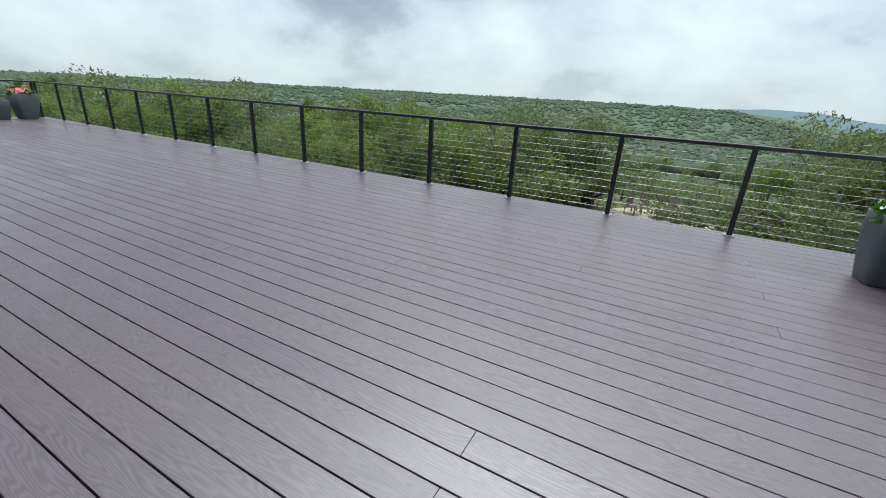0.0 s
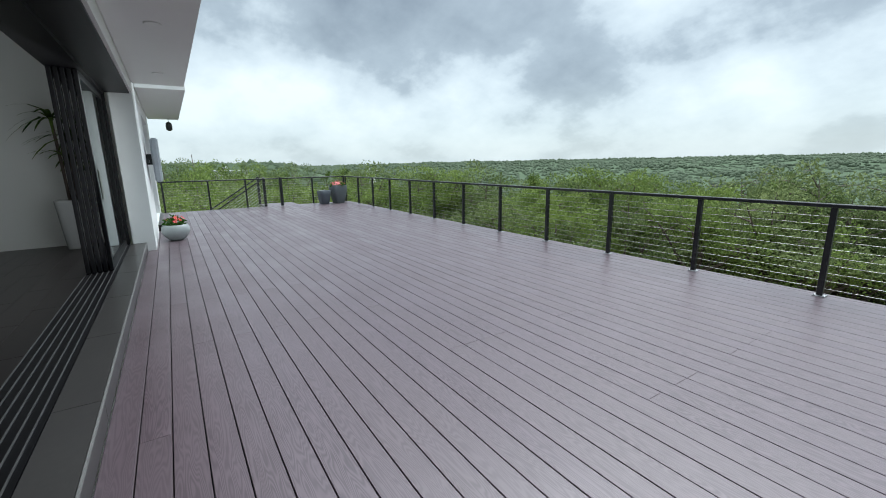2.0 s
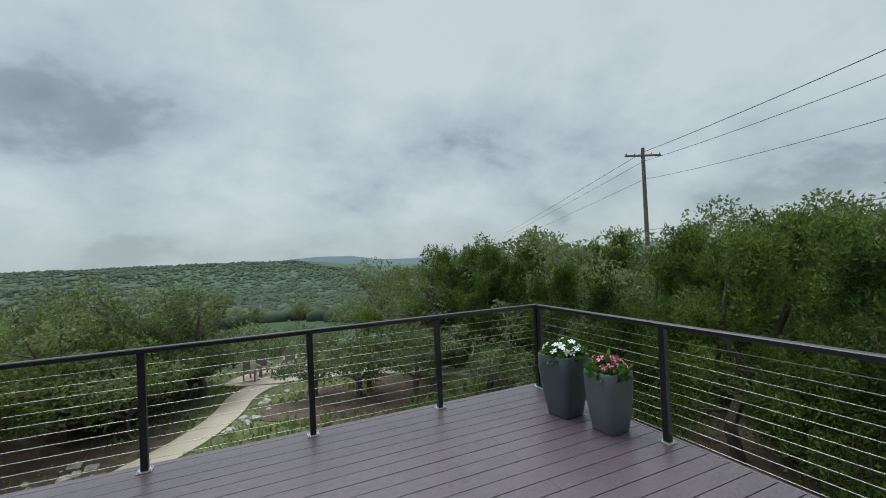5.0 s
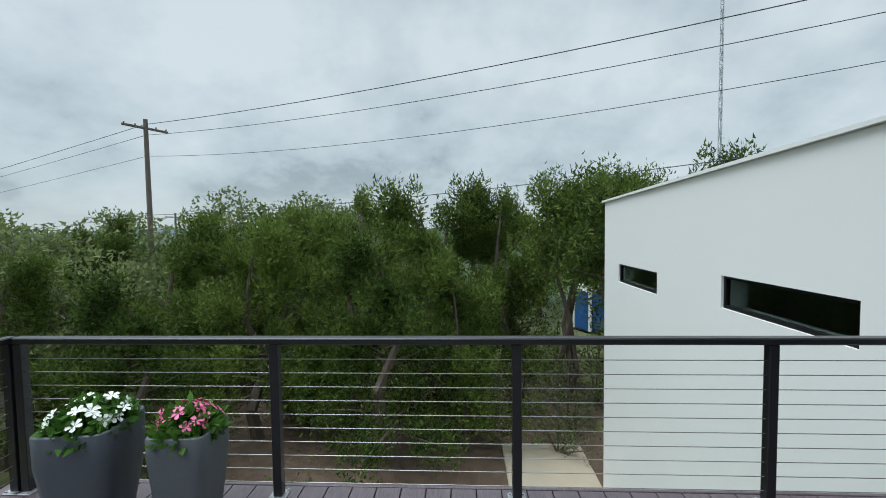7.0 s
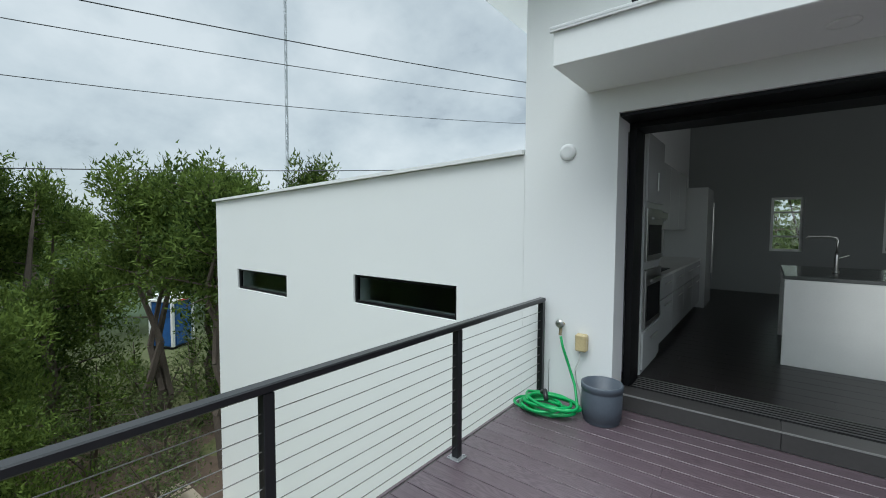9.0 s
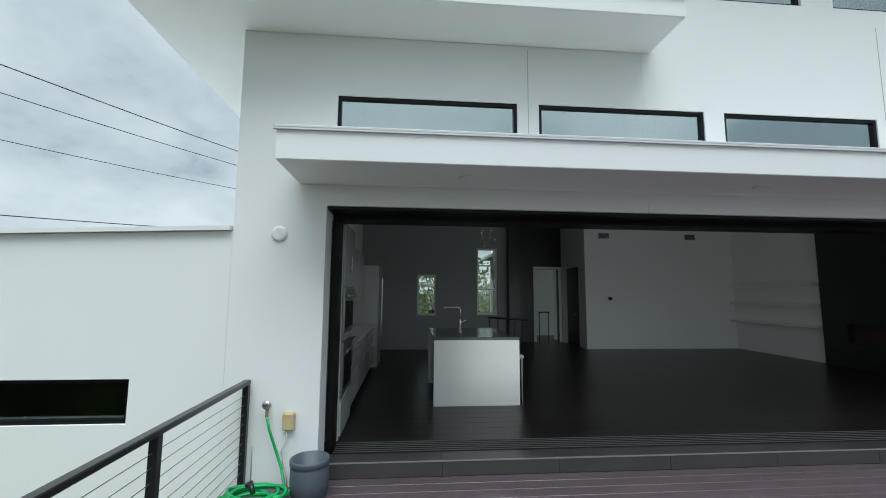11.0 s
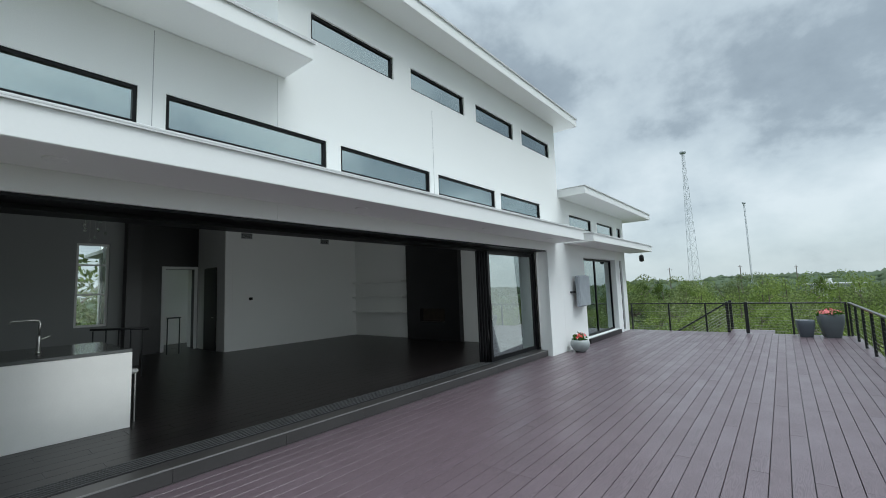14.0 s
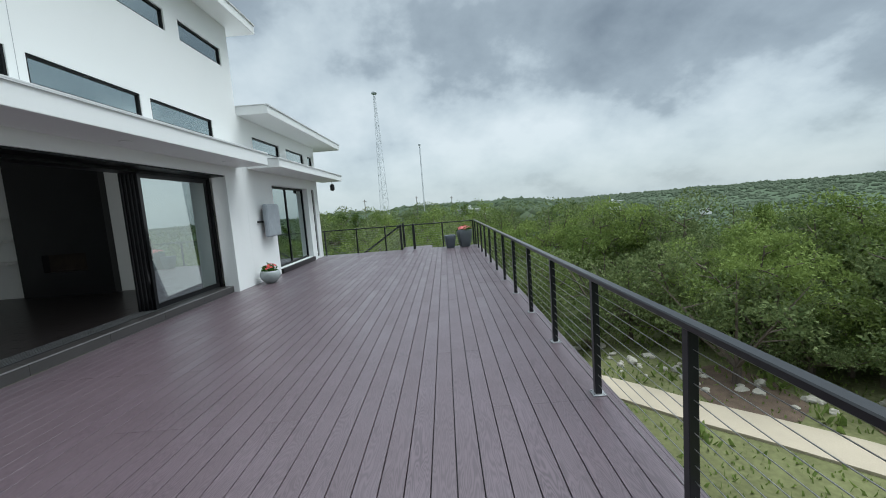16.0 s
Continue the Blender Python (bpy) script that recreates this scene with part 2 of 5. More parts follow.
TARP = mat("grey_vinyl_cover", (0.30, 0.33, 0.36), 0.5, var=0.15, scale=8, fine=50, bump=0.25)
CONC = mat("pale_concrete", (0.43, 0.365, 0.275), 0.85, var=0.1, scale=1.2, fine=40, bump=0.1)
MULCH = mat("brown_mulch", (0.11, 0.075, 0.052), 0.95, var=0.4, scale=3, fine=40, bump=0.7)
ROCK = mat("pale_limestone", (0.42, 0.39, 0.33), 0.9, var=0.25, scale=4, fine=30, bump=0.5)
BARK = mat("grey_bark", (0.115, 0.09, 0.072), 0.9, var=0.4, scale=8, fine=60, bump=0.7, stretch=(1, 1, 0.25))
DEADWOOD = mat("dead_grey_twigs", (0.17, 0.145, 0.125), 0.95, var=0.3)
POLE = mat("weathered_pole_wood", (0.17, 0.14, 0.12), 0.9, var=0.25, scale=3, fine=40, stretch=(1, 1, 0.1))
WIRE = mat("dark_power_line", (0.05, 0.055, 0.06), 0.6)
TOWERM = mat("pale_tower_steel", (0.50, 0.53, 0.56), 0.6, 0.1)
WOOD = mat("weathered_teak", (0.23, 0.19, 0.15), 0.8, var=0.25)
ROOFM = mat("grey_roof_metal", (0.42, 0.43, 0.43), 0.5, var=0.1)
DRIP = mat("pale_drip_metal", (0.62, 0.63, 0.63), 0.45, var=0.05)
BLUE = mat("blue_tarpaulin", (0.02, 0.10, 0.30), 0.5, var=0.2)
CEDAR = leaf_material("cedar_foliage", (0.024, 0.052, 0.014), (0.178, 0.250, 0.055))
OAK = leaf_material("oak_foliage", (0.072, 0.108, 0.040), (0.250, 0.300, 0.125))
BRIGHT = leaf_material("young_oak_foliage", (0.095, 0.145, 0.038), (0.255, 0.330, 0.095))
# aerial haze put into the colours: greyer far woods, paler hills, bluest farthest off
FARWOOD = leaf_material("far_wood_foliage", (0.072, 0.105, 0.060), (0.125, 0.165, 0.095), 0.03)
HAZEWOOD = leaf_material("hazed_hill_foliage", (0.100, 0.136, 0.088), (0.126, 0.162, 0.106), 0.006)
HAZEHILL = mat("hazed_hill_ground", (0.098, 0.132, 0.086), 0.95, var=0.12, scale=0.012, fine=0.11, spec=0.02)
HAZEFAR = mat("hazed_far_hill", (0.125, 0.170, 0.190), 0.95, var=0.05, scale=0.004, fine=0.05, spec=0.02)
HERB = leaf_material("flower_leaves", (0.03, 0.09, 0.015), (0.10, 0.22, 0.04), 12)
PINK = mat("pink_petals", (0.72, 0.17, 0.33), 0.6, var=0.3, scale=20)
WHITEP = mat("white_petals", (0.8, 0.82, 0.78), 0.6, var=0.08, scale=20)
SALMON = mat("salmon_petals", (0.75, 0.20, 0.20), 0.6, var=0.3, scale=20)
REDP = mat("red_petals", (0.62, 0.06, 0.05), 0.6, var=0.3, scale=20)
GLASS = glass_material("clear_glass", (0.90, 0.95, 0.93))
FROST = glass_material("dark_tinted_glass", (0.30, 0.38, 0.38))


def coated(name, tint, share):
    """Tinted glass with a mirror-like sun coating that gives back part of the sky."""
    m = glass_material(name, tint)
    nt = m.node_tree
    g, ms = nt.nodes.new("ShaderNodeBsdfGlossy"), nt.nodes.new("ShaderNodeMixShader")
    g.inputs["Color"].default_value, g.inputs["Roughness"].default_value = (0.88, 1.0, 0.98, 1), 0.0
    ms.inputs[0].default_value = share
    link(nt, nt.nodes["Principled BSDF"], 0, ms, 1)
    link(nt, g, 0, ms, 2)
    link(nt, ms, 0, nt.nodes["Material Output"], 0)
    return m


COAT = coated("sun_coated_glass", (0.42, 0.50, 0.50), 0.46)
COATDOOR = coated("dark_door_glass", (0.09, 0.11, 0.125), 0.30)
COATUP = coated("dark_sun_coated_glass", (0.08, 0.10, 0.12), 0.44)


def ground_material():
    """Dry green scrub round the house; a dark leafy forest floor farther out."""
    m = mat("scrub_and_forest_floor", (0.135, 0.140, 0.066), 0.95, var=0.45, scale=0.5, fine=9, bump=0.6, spec=0.04)
    nt = m.node_tree
    b, N = nt.nodes["Principled BSDF"], nt.nodes.new
    ramp = [n for n in nt.nodes if n.type == "VALTORGB"][0]
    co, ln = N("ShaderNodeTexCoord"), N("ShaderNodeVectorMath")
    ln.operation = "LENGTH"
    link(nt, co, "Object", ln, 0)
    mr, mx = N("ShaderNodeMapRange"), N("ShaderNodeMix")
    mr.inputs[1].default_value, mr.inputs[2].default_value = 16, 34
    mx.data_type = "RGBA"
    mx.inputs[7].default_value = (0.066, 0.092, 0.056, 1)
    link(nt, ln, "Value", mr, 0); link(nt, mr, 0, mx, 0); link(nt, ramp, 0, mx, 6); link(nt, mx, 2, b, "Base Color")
    return m


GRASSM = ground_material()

# ---- builders ----


def mesh_of(name, bm, m):
    me = bpy.data.meshes.new(name)
    bm.to_mesh(me)
    bm.free()
    for mm in (m if isinstance(m, (list, tuple)) else [m]):
        me.materials.append(mm)
    return me


def part(name, bm, m, parent=None, label=""):
    ob = new(name, mesh_of(name, bm, m))
    ob.parent = parent
    if label:
        ob["label"] = label
    return ob


def thing(name, at, label, category, group="", kind="", rz=0):
    ob = new(name)
    ob.empty_display_size = 0.1
    ob.matrix_world = pose(*at, 0, 0, rz)
    return tagged(ob, label, category, group, kind)


def bmbox(lo, hi, bev=0.0, bm=None):
    bm = bm or bmesh.new()
    c = [(a + b) / 2 for a, b in zip(lo, hi)]
    d = [b - a for a, b in zip(lo, hi)]
    r = bmesh.ops.create_cube(bm, size=1, matrix=Matrix.Translation(c) @ Matrix.Diagonal((*d, 1)))
    if bev:
        es = list({e for v in r["verts"] for e in v.link_edges})
        bmesh.ops.bevel(bm, geom=es, offset=bev, segments=1, affect="EDGES")
    return bm


def bmrod(a, b, r, r2=None, n=10, bm=None):
    bm = bm or bmesh.new()
    a, b = Vector(a), Vector(b)
    m = Matrix.Translation((a + b) / 2) @ (b - a).to_track_quat("Z", "Y").to_matrix().to_4x4()
    bmesh.ops.create_cone(bm, cap_ends=True, segments=n, radius1=r, radius2=r if r2 is None else r2, depth=(b - a).length, matrix=m)
    return bm


def bmlathe(profile, n=28, square=0.0, bm=None):
    """A turned form from (radius, height) pairs; square > 0 draws it towards a rounded square."""
    bm = bm or bmesh.new()
    rings = []
    for r, z in profile:
        ring = []
        for i in range(n):
            a = 2 * math.pi * i / n
            k = 1.0
            if square:
                p = 2 + 6 * square
                k = (abs(math.cos(a)) ** p + abs(math.sin(a)) ** p) ** (-1 / p)
            ring.append(bm.verts.new((r * k * math.cos(a), r * k * math.sin(a), z)))
        rings.append(ring)
    for p, q in zip(rings, rings[1:]):
        for i in range(n):
            bm.faces.new((p[i], p[(i + 1) % n], q[(i + 1) % n], q[i]))
    bm.faces.new(rings[0][::-1])
    bm.faces.new(rings[-1])
    for f in bm.faces:
        f.smooth = len(f.verts) == 4
    return bm


def bmtube(points, r, n=8):
    """A round tube along a line of points."""
    bm = bmesh.new()
    pts = [Vector(p) for p in points]
    rings = []
    for i, p in enumerate(pts):
        d = (pts[min(i + 1, len(pts) - 1)] - pts[max(i - 1, 0)]).normalized()
        q = d.to_track_quat("Z", "Y")
        rings.append([bm.verts.new(p + q @ Vector((r * math.cos(2 * math.pi * k / n), r * math.sin(2 * math.pi * k / n), 0))) for k in range(n)])
    for a, b in zip(rings, rings[1:]):
        for k in range(n):
            bm.faces.new((a[k], a[(k + 1) % n], b[(k + 1) % n], b[k])).smooth = True
    bm.faces.new(rings[0][::-1])
    bm.faces.new(rings[-1])
    return bm


def bmwall(x0, x1, z0, z1, y0, y1, holes=(), ztop=None):
    """A wall along x with holes (x0, x1, z0, z1) right through it; ztop: the top's height at x1, if it slopes."""
    bm = bmesh.new()
    xs = sorted({x0, x1, *[min(max(h[k], x0), x1) for h in holes for k in (0, 1)]})
    zs = sorted({z0, z1, *[min(max(h[k], z0), z1) for h in holes for k in (2, 3)]})
    solid = {}
    for i in range(len(xs) - 1):
        for j in range(len(zs) - 1):
            cx, cz = (xs[i] + xs[i + 1]) / 2, (zs[j] + zs[j + 1]) / 2
            solid[i, j] = not any(h[0] < cx < h[1] and h[2] < cz < h[3] for h in holes)
    vs = {}

    def v(i, j, y):
        z = zs[j]
        if ztop is not None and j == len(zs) - 1:
            z = z1 + (ztop - z1) * (xs[i] - x0) / (x1 - x0)
        if (i, j, y) not in vs:
            vs[i, j, y] = bm.verts.new((xs[i], y, z))
        return vs[i, j, y]

    for (i, j), s in solid.items():
        if not s:
            continue
        bm.faces.new((v(i, j, y0), v(i + 1, j, y0), v(i + 1, j + 1, y0), v(i, j + 1, y0)))
        bm.faces.new((v(i, j + 1, y1), v(i + 1, j + 1, y1), v(i + 1, j, y1), v(i, j, y1)))
        if not solid.get((i - 1, j)):
            bm.faces.new((v(i, j, y1), v(i, j, y0), v(i, j + 1, y0), v(i, j + 1, y1)))
        if not solid.get((i + 1, j)):
            bm.faces.new((v(i + 1, j, y0), v(i + 1, j, y1), v(i + 1, j + 1, y1), v(i + 1, j + 1, y0)))
        if not solid.get((i, j - 1)):
            bm.faces.new((v(i, j, y1), v(i + 1, j, y1), v(i + 1, j, y0), v(i, j, y0)))
        if not solid.get((i, j + 1)):
            bm.faces.new((v(i, j + 1, y0), v(i + 1, j + 1, y0), v(i + 1, j + 1, y1), v(i, j + 1, y1)))
    return bm


def structure(name, bm, m, label, category):
    return tagged(part(name, bm, m), label, category, kind="structure")


# ---- ground and distance ----
G0 = -4.3


def sstep(a, b, x):
    t = min(1, max(0, (x - a) / (b - a)))
    return t * t * (3 - 2 * t)


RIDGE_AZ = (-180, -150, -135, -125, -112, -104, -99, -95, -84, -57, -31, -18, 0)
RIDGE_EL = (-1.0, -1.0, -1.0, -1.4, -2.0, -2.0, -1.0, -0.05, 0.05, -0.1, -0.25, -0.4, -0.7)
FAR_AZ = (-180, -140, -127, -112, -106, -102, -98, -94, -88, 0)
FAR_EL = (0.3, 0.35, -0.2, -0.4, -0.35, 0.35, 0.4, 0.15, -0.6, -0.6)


def height(x, y):
    """The ground: level round the house, falling to a wooded valley with a long ridge and far hills behind it."""
    dx, dy = x - 6, y - 2
    r, az = math.hypot(dx, dy), math.degrees(math.atan2(dy, dx))
    off = abs((az + 82 + 180) % 360 - 180)
    v, vr = 1 - sstep(50, 72, off), 1 - sstep(62, 92, off)
    h = G0 - v * (5 * sstep(20, 60, r) + 62 * sstep(45, 480, r))
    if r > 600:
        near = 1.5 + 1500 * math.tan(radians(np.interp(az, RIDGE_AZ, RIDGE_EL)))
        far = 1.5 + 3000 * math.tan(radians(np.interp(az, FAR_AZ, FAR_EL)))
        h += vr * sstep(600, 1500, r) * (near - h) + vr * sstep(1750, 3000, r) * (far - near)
    h += (1 - v) * (-1.5 * sstep(25, 90, r) + 6 * sstep(120, 600, r) * (1 - sstep(700, 1500, r)))
    w = sstep(40, 400, r)
    h += w * v * 9 * noise.noise((x / 260, y / 260, 0)) * (1 - sstep(1100, 1500, r)) + w * 4 * noise.noise((x / 90, y / 90, 3))
    h += 0.10 * noise.noise((x / 3, y / 3, 7)) * sstep(3, 8, r)
    return h


def ground_sheet():
    bm = bmesh.new()
    radii = [0, 4] + [4 * 1.085 ** k for k in range(1, 84)]
    n = 240
    rings = []
    for r in radii:
        rings.append([bm.verts.new((6 + r * math.cos(2 * math.pi * i / n), 2 + r * math.sin(2 * math.pi * i / n),
                                    height(6 + r * math.cos(2 * math.pi * i / n), 2 + r * math.sin(2 * math.pi * i / n)))) for i in (range(n) if r else range(1))])
    for i in range(n):
        bm.faces.new((rings[0][0], rings[1][i], rings[1][(i + 1) % n]))
    for a, b in zip(rings[1:], rings[2:]):
        for i in range(n):
            f = bm.faces.new((a[i], b[i], b[(i + 1) % n], a[(i + 1) % n]))
            f.smooth = True
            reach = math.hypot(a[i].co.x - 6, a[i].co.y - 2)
            # past 560 m and 2000 m the ground takes colours with haze in them
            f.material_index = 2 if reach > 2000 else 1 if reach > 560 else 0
    return structure("ground", bm, [GRASSM, HAZEHILL, HAZEFAR], "green-brown scrubby ground falling away to a wooded valley", "ground")


def build_far_woods():
    """Crowns of the far woods, a low lumpy form each, on the valley sides and ridges."""
    rng = random.Random(5)
    bm0 = bmesh.new()
    bmesh.ops.create_icosphere(bm0, subdivisions=1, radius=1)
    base = np.array([v.co[:] for v in bm0.verts])
    tri = np.array([[v.index for v in f.verts] for f in bm0.faces])
    bm0.free()
    V, F, M, k = [], [], [], 0
    for i in range(16500):
        r = 75 * (640 / 75) ** (rng.random() ** 0.66) if i < 3000 else rng.uniform(640, 1540)
        az = rng.uniform(-180, 180) if i < 3000 else rng.uniform(-112, 6)
        x, y = 6 + r * math.cos(radians(az)), 2 + r * math.sin(radians(az))
        s = rng.uniform(2.2, 4.2) * (1 + min(r, 800) / 650) * (1 if i < 3000 else 0.85)
        h = s * rng.uniform(0.55, 0.85) * (1 if r < 560 else 1.25)
        jit = np.array([[rng.uniform(0.7, 1.25)] for _ in base])
        c, sn = math.cos(az), math.sin(az)
        p = base * jit * (s, s, h)
        V.append(np.stack([x + c * p[:, 0] - sn * p[:, 1], y + sn * p[:, 0] + c * p[:, 1], height(x, y) + h * (0.25 if r < 250 else -0.25) + p[:, 2]], 1))
        F.append(tri + k)
        # crowns past 560 m take the foliage colour paled for haze
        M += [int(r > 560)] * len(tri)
        k += len(base)
    me = bpy.data.meshes.new("far_woods")
    me.from_pydata(np.concatenate(V).tolist(), [], np.concatenate(F).tolist())
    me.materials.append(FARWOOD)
    me.materials.append(HAZEWOOD)
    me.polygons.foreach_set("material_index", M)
    me.polygons.foreach_set("use_smooth", [True] * len(M))
    tagged(new("far_woods", me), "dense green woods on the far hills and valley", "woods", kind="stuff")


# ---- trees ----


def tree_meshes(kind, seed, leaves, H):
    """Trunk and crown meshes of a tree of height H: 'cedar' is upright and ragged, 'oak' is broad, 'bare' is half dead."""
    rng = random.Random(seed)
    bm = bmesh.new()
    lobes = []
    lean = Vector((rng.uniform(-0.06, 0.06) * H, rng.uniform(-0.06, 0.06) * H, 0))

    sides = 5 if leaves > 5000 else 3

    def limb(a, b, r0, r1, steps=3):
        steps = steps if leaves > 5000 else 1
        prev, pr = Vector(a), r0
        for s in range(1, steps + 1):
            t = s / steps
            q = Vector(a).lerp(Vector(b), t) + Vector((rng.uniform(-1, 1), rng.uniform(-1, 1), rng.uniform(-0.4, 0.4))) * (0.05 * (Vector(b) - Vector(a)).length if s < steps else 0)
            rr = r0 + (r1 - r0) * t
            bmrod(prev, q, pr, rr, sides, bm)
            prev, pr = q, rr

    cedar, low = kind.startswith("cedar"), 0.60 if kind == "cedar_high" else 0.10
    if cedar:
        stems = rng.randint(1, 3)
        for s in range(stems):
            foot = Vector((rng.uniform(-0.2, 0.2), rng.uniform(-0.2, 0.2), 0))
            top = foot * 4 + lean + Vector((0, 0, H * rng.uniform(0.8, 0.97)))
            limb(foot, top, 0.028 * H / stems ** 0.4, 0.01, 5)
            for i in range(22):
                z = rng.uniform(low, 0.98)
                a = rng.uniform(0, 2 * math.pi)
                reach = H * (0.34 * (1 - z) ** 0.75 + 0.05) * rng.uniform(0.7, 1.15)
                p = foot.lerp(top, z)
                tip = p + Vector((math.cos(a) * reach, math.sin(a) * reach, H * rng.uniform(-0.02, 0.10)))
                limb(p, tip, 0.006 * H * (1 - z) + 0.012, 0.006, 2)
                for u in (0.45, 0.72, 1.0):
                    c = p.lerp(tip, u) + Vector((rng.uniform(-.1, .1), rng.uniform(-.1, .1), rng.uniform(0, .1))) * (H * 0.1)
                    w = H * rng.uniform(0.036, 0.072) * (1.2 - 0.45 * z)
                    lobes.append((c, (w, w, w * rng.uniform(1.0, 1.9))))
            lobes.append((top + Vector((0, 0, 0.0)), (0.04 * H, 0.04 * H, 0.09 * H)))
    else:
        fork = H * (0.06 if kind == "bush" else rng.uniform(0.12, 0.20))
        limb((0, 0, -0.3), lean * 0.4 + Vector((0, 0, fork)), 0.035 * H, 0.026 * H, 2)
        base = lean * 0.4 + Vector((0, 0, fork))
        for i in range(7):
            a = 2 * math.pi * i / 7 + rng.uniform(-0.4, 0.4)
            reach = H * rng.uniform(0.25, 0.48)
            tip = base + Vector((math.cos(a) * reach, math.sin(a) * reach, H * rng.uniform(0.05 if kind == "bush" else 0.14, 0.64)))
            if i == 0:
                tip = base + Vector((0, 0, H * 0.62))
            limb(base, tip, 0.016 * H, 0.012, 4)
            for j in range(6):
                q = base.lerp(tip, rng.uniform(0.35, 1.0))
                t2 = q + Vector((rng.uniform(-1, 1), rng.uniform(-1, 1), rng.uniform(0.0, 0.7))) * H * 0.17
                if leaves > 5000 or j < 2:
                    limb(q, t2, 0.006 * H, 0.005, 3)
                w = H * rng.uniform(0.075, 0.135)
                lobes.append((t2, (w, w, w * rng.uniform(0.55, 0.85))))
                if kind == "bare":
                    for _ in range(5):
                        e = t2 + Vector((rng.uniform(-1, 1), rng.uniform(-1, 1), rng.uniform(-0.3, 0.9))) * H * 0.10
                        bmrod(t2, e, 0.012, 0.003, 4, bm)
    trunk = mesh_of("trunk", bm, DEADWOOD if kind == "bare" else BARK)
    npr = np.random.RandomState(seed)
    if kind == "bare":
        leaves = int(leaves * 0.3)
    n = max(3, leaves // len(lobes))
    V = []
    for c, s in lobes:
        d = npr.normal(size=(n, 3))
        d /= np.linalg.norm(d, axis=1)[:, None]
        rad = npr.uniform(0.3, 1.0, (n, 1)) ** 0.45
        p = np.array(c) + d * rad * np.array(s) * npr.uniform(0.8, 1.25, (n, 1))
        # a leaf spray: a small blade that points outward and up
        L = npr.uniform(0.6, 1.4, (n, 1)) * H * (0.0095 if cedar else 0.0098) * (12000 / max(leaves, 4500)) ** 0.33
        up = d * (0.7 if cedar else 0.5) + npr.normal(size=(n, 3)) * 0.55 + np.array([0, 0, 0.55 if cedar else 0.1])
        up /= np.linalg.norm(up, axis=1)[:, None]
        side = np.cross(up, npr.normal(size=(n, 3)))
        side /= np.linalg.norm(side, axis=1)[:, None] + 1e-6
        wd = L * (0.34 if cedar else 0.5)
        V.append(np.stack([p - up * L * 0.9 - side * wd, p - up * L * 0.4 + side * wd * 1.4, p + up * L * 1.25], 1).reshape(-1, 3))
    V = np.concatenate(V)
    F = np.arange(len(V)).reshape(-1, 3)
    crown = bpy.data.meshes.new("crown")
    crown.from_pydata(V.tolist(), [], F.tolist())
    return trunk, crown


def tree_kind(name, kind, seed, leaves, H, leaf, label):
    trunk, crown = tree_meshes(kind, seed, leaves, H)
    crown.materials.append(leaf)
    root = thing(name, (0, 0, -200), label, "tree", "trees round the house")
    for nm, me in (("trunk", trunk), ("crown", crown)):
        new(nm, me).parent = root
    return root, H


def plant(proto, x, y, h, rng, dz=0.0):
    ob, H = proto
    s = h / H
    t = copy_thing(ob, pose(x, y, height(x, y) - 0.1 + dz, 0, 0, rng.uniform(0, 360)) @ Matrix.Diagonal((s, s * rng.uniform(0.92, 1.08), s, 1)))
    return t


def drop_proto(proto):
    for o in (*proto[0].children_recursive, proto[0]):
        bpy.data.objects.remove(o)

# ---- large structure: ground, house ----
ground_sheet()
build_far_woods()
W, WT = 5.655, 0.30            # facade plane and wall thickness
FZ = 0.14                      # floor of the house above the deck
DX0, DX1, DH = 0.62, 10.70, 2.51   # the wide opening
CLER = [(0.69 + 1.998 * k, 0.69 + 1.998 * k + 1.775, 3.25, 3.605) for k in range(5)]
UPPER = [(4.248 + 1.826 * k, 4.248 + 1.826 * k + 1.44, 4.885, 5.253) for k in range(4)]
SLITS = [(-5.92, -4.32, 0.44, 0.79), (-2.71, -1.01, 0.55, 0.93)]
DOOR2 = (13.05, 15.92, FZ, 2.42)
SIDE2 = (16.38, 16.62, 0.06, 2.42)
CLER2 = [(12.2, 13.88, 3.22, 3.56), (14.38, 15.92, 3.22, 3.56), (16.32, 16.8, 3.22, 3.56)]
UX0, UX1, UZ = 3.80, 11.52, 5.83
structure("wall_wing", bmwall(-6.72, -0.22, -5.2, 2.02, W, W + WT, SLITS, 2.25), STUCCO, "smooth white stucco wall of the low wing", "wall")
structure("wall_front", bmwall(-0.218, UX0, -5.2, 4.22, W, W + WT, [(DX0, 99, -0.06, DH), *CLER]), STUCCO, "smooth white stucco front wall", "wall")
structure("wall_front_tall", bmwall(UX0 + 0.002, UX1, -5.2, UZ, W, W + WT, [(0, DX1, -0.06, DH), *CLER, *UPPER]), STUCCO, "tall white stucco front wall with slit windows", "wall")
structure("wall_front_far", bmwall(UX1 + 0.002, 17.05, -5.2, 3.93, W, W + WT, [DOOR2, SIDE2, *CLER2]), STUCCO, "white stucco wall of the far end", "wall")
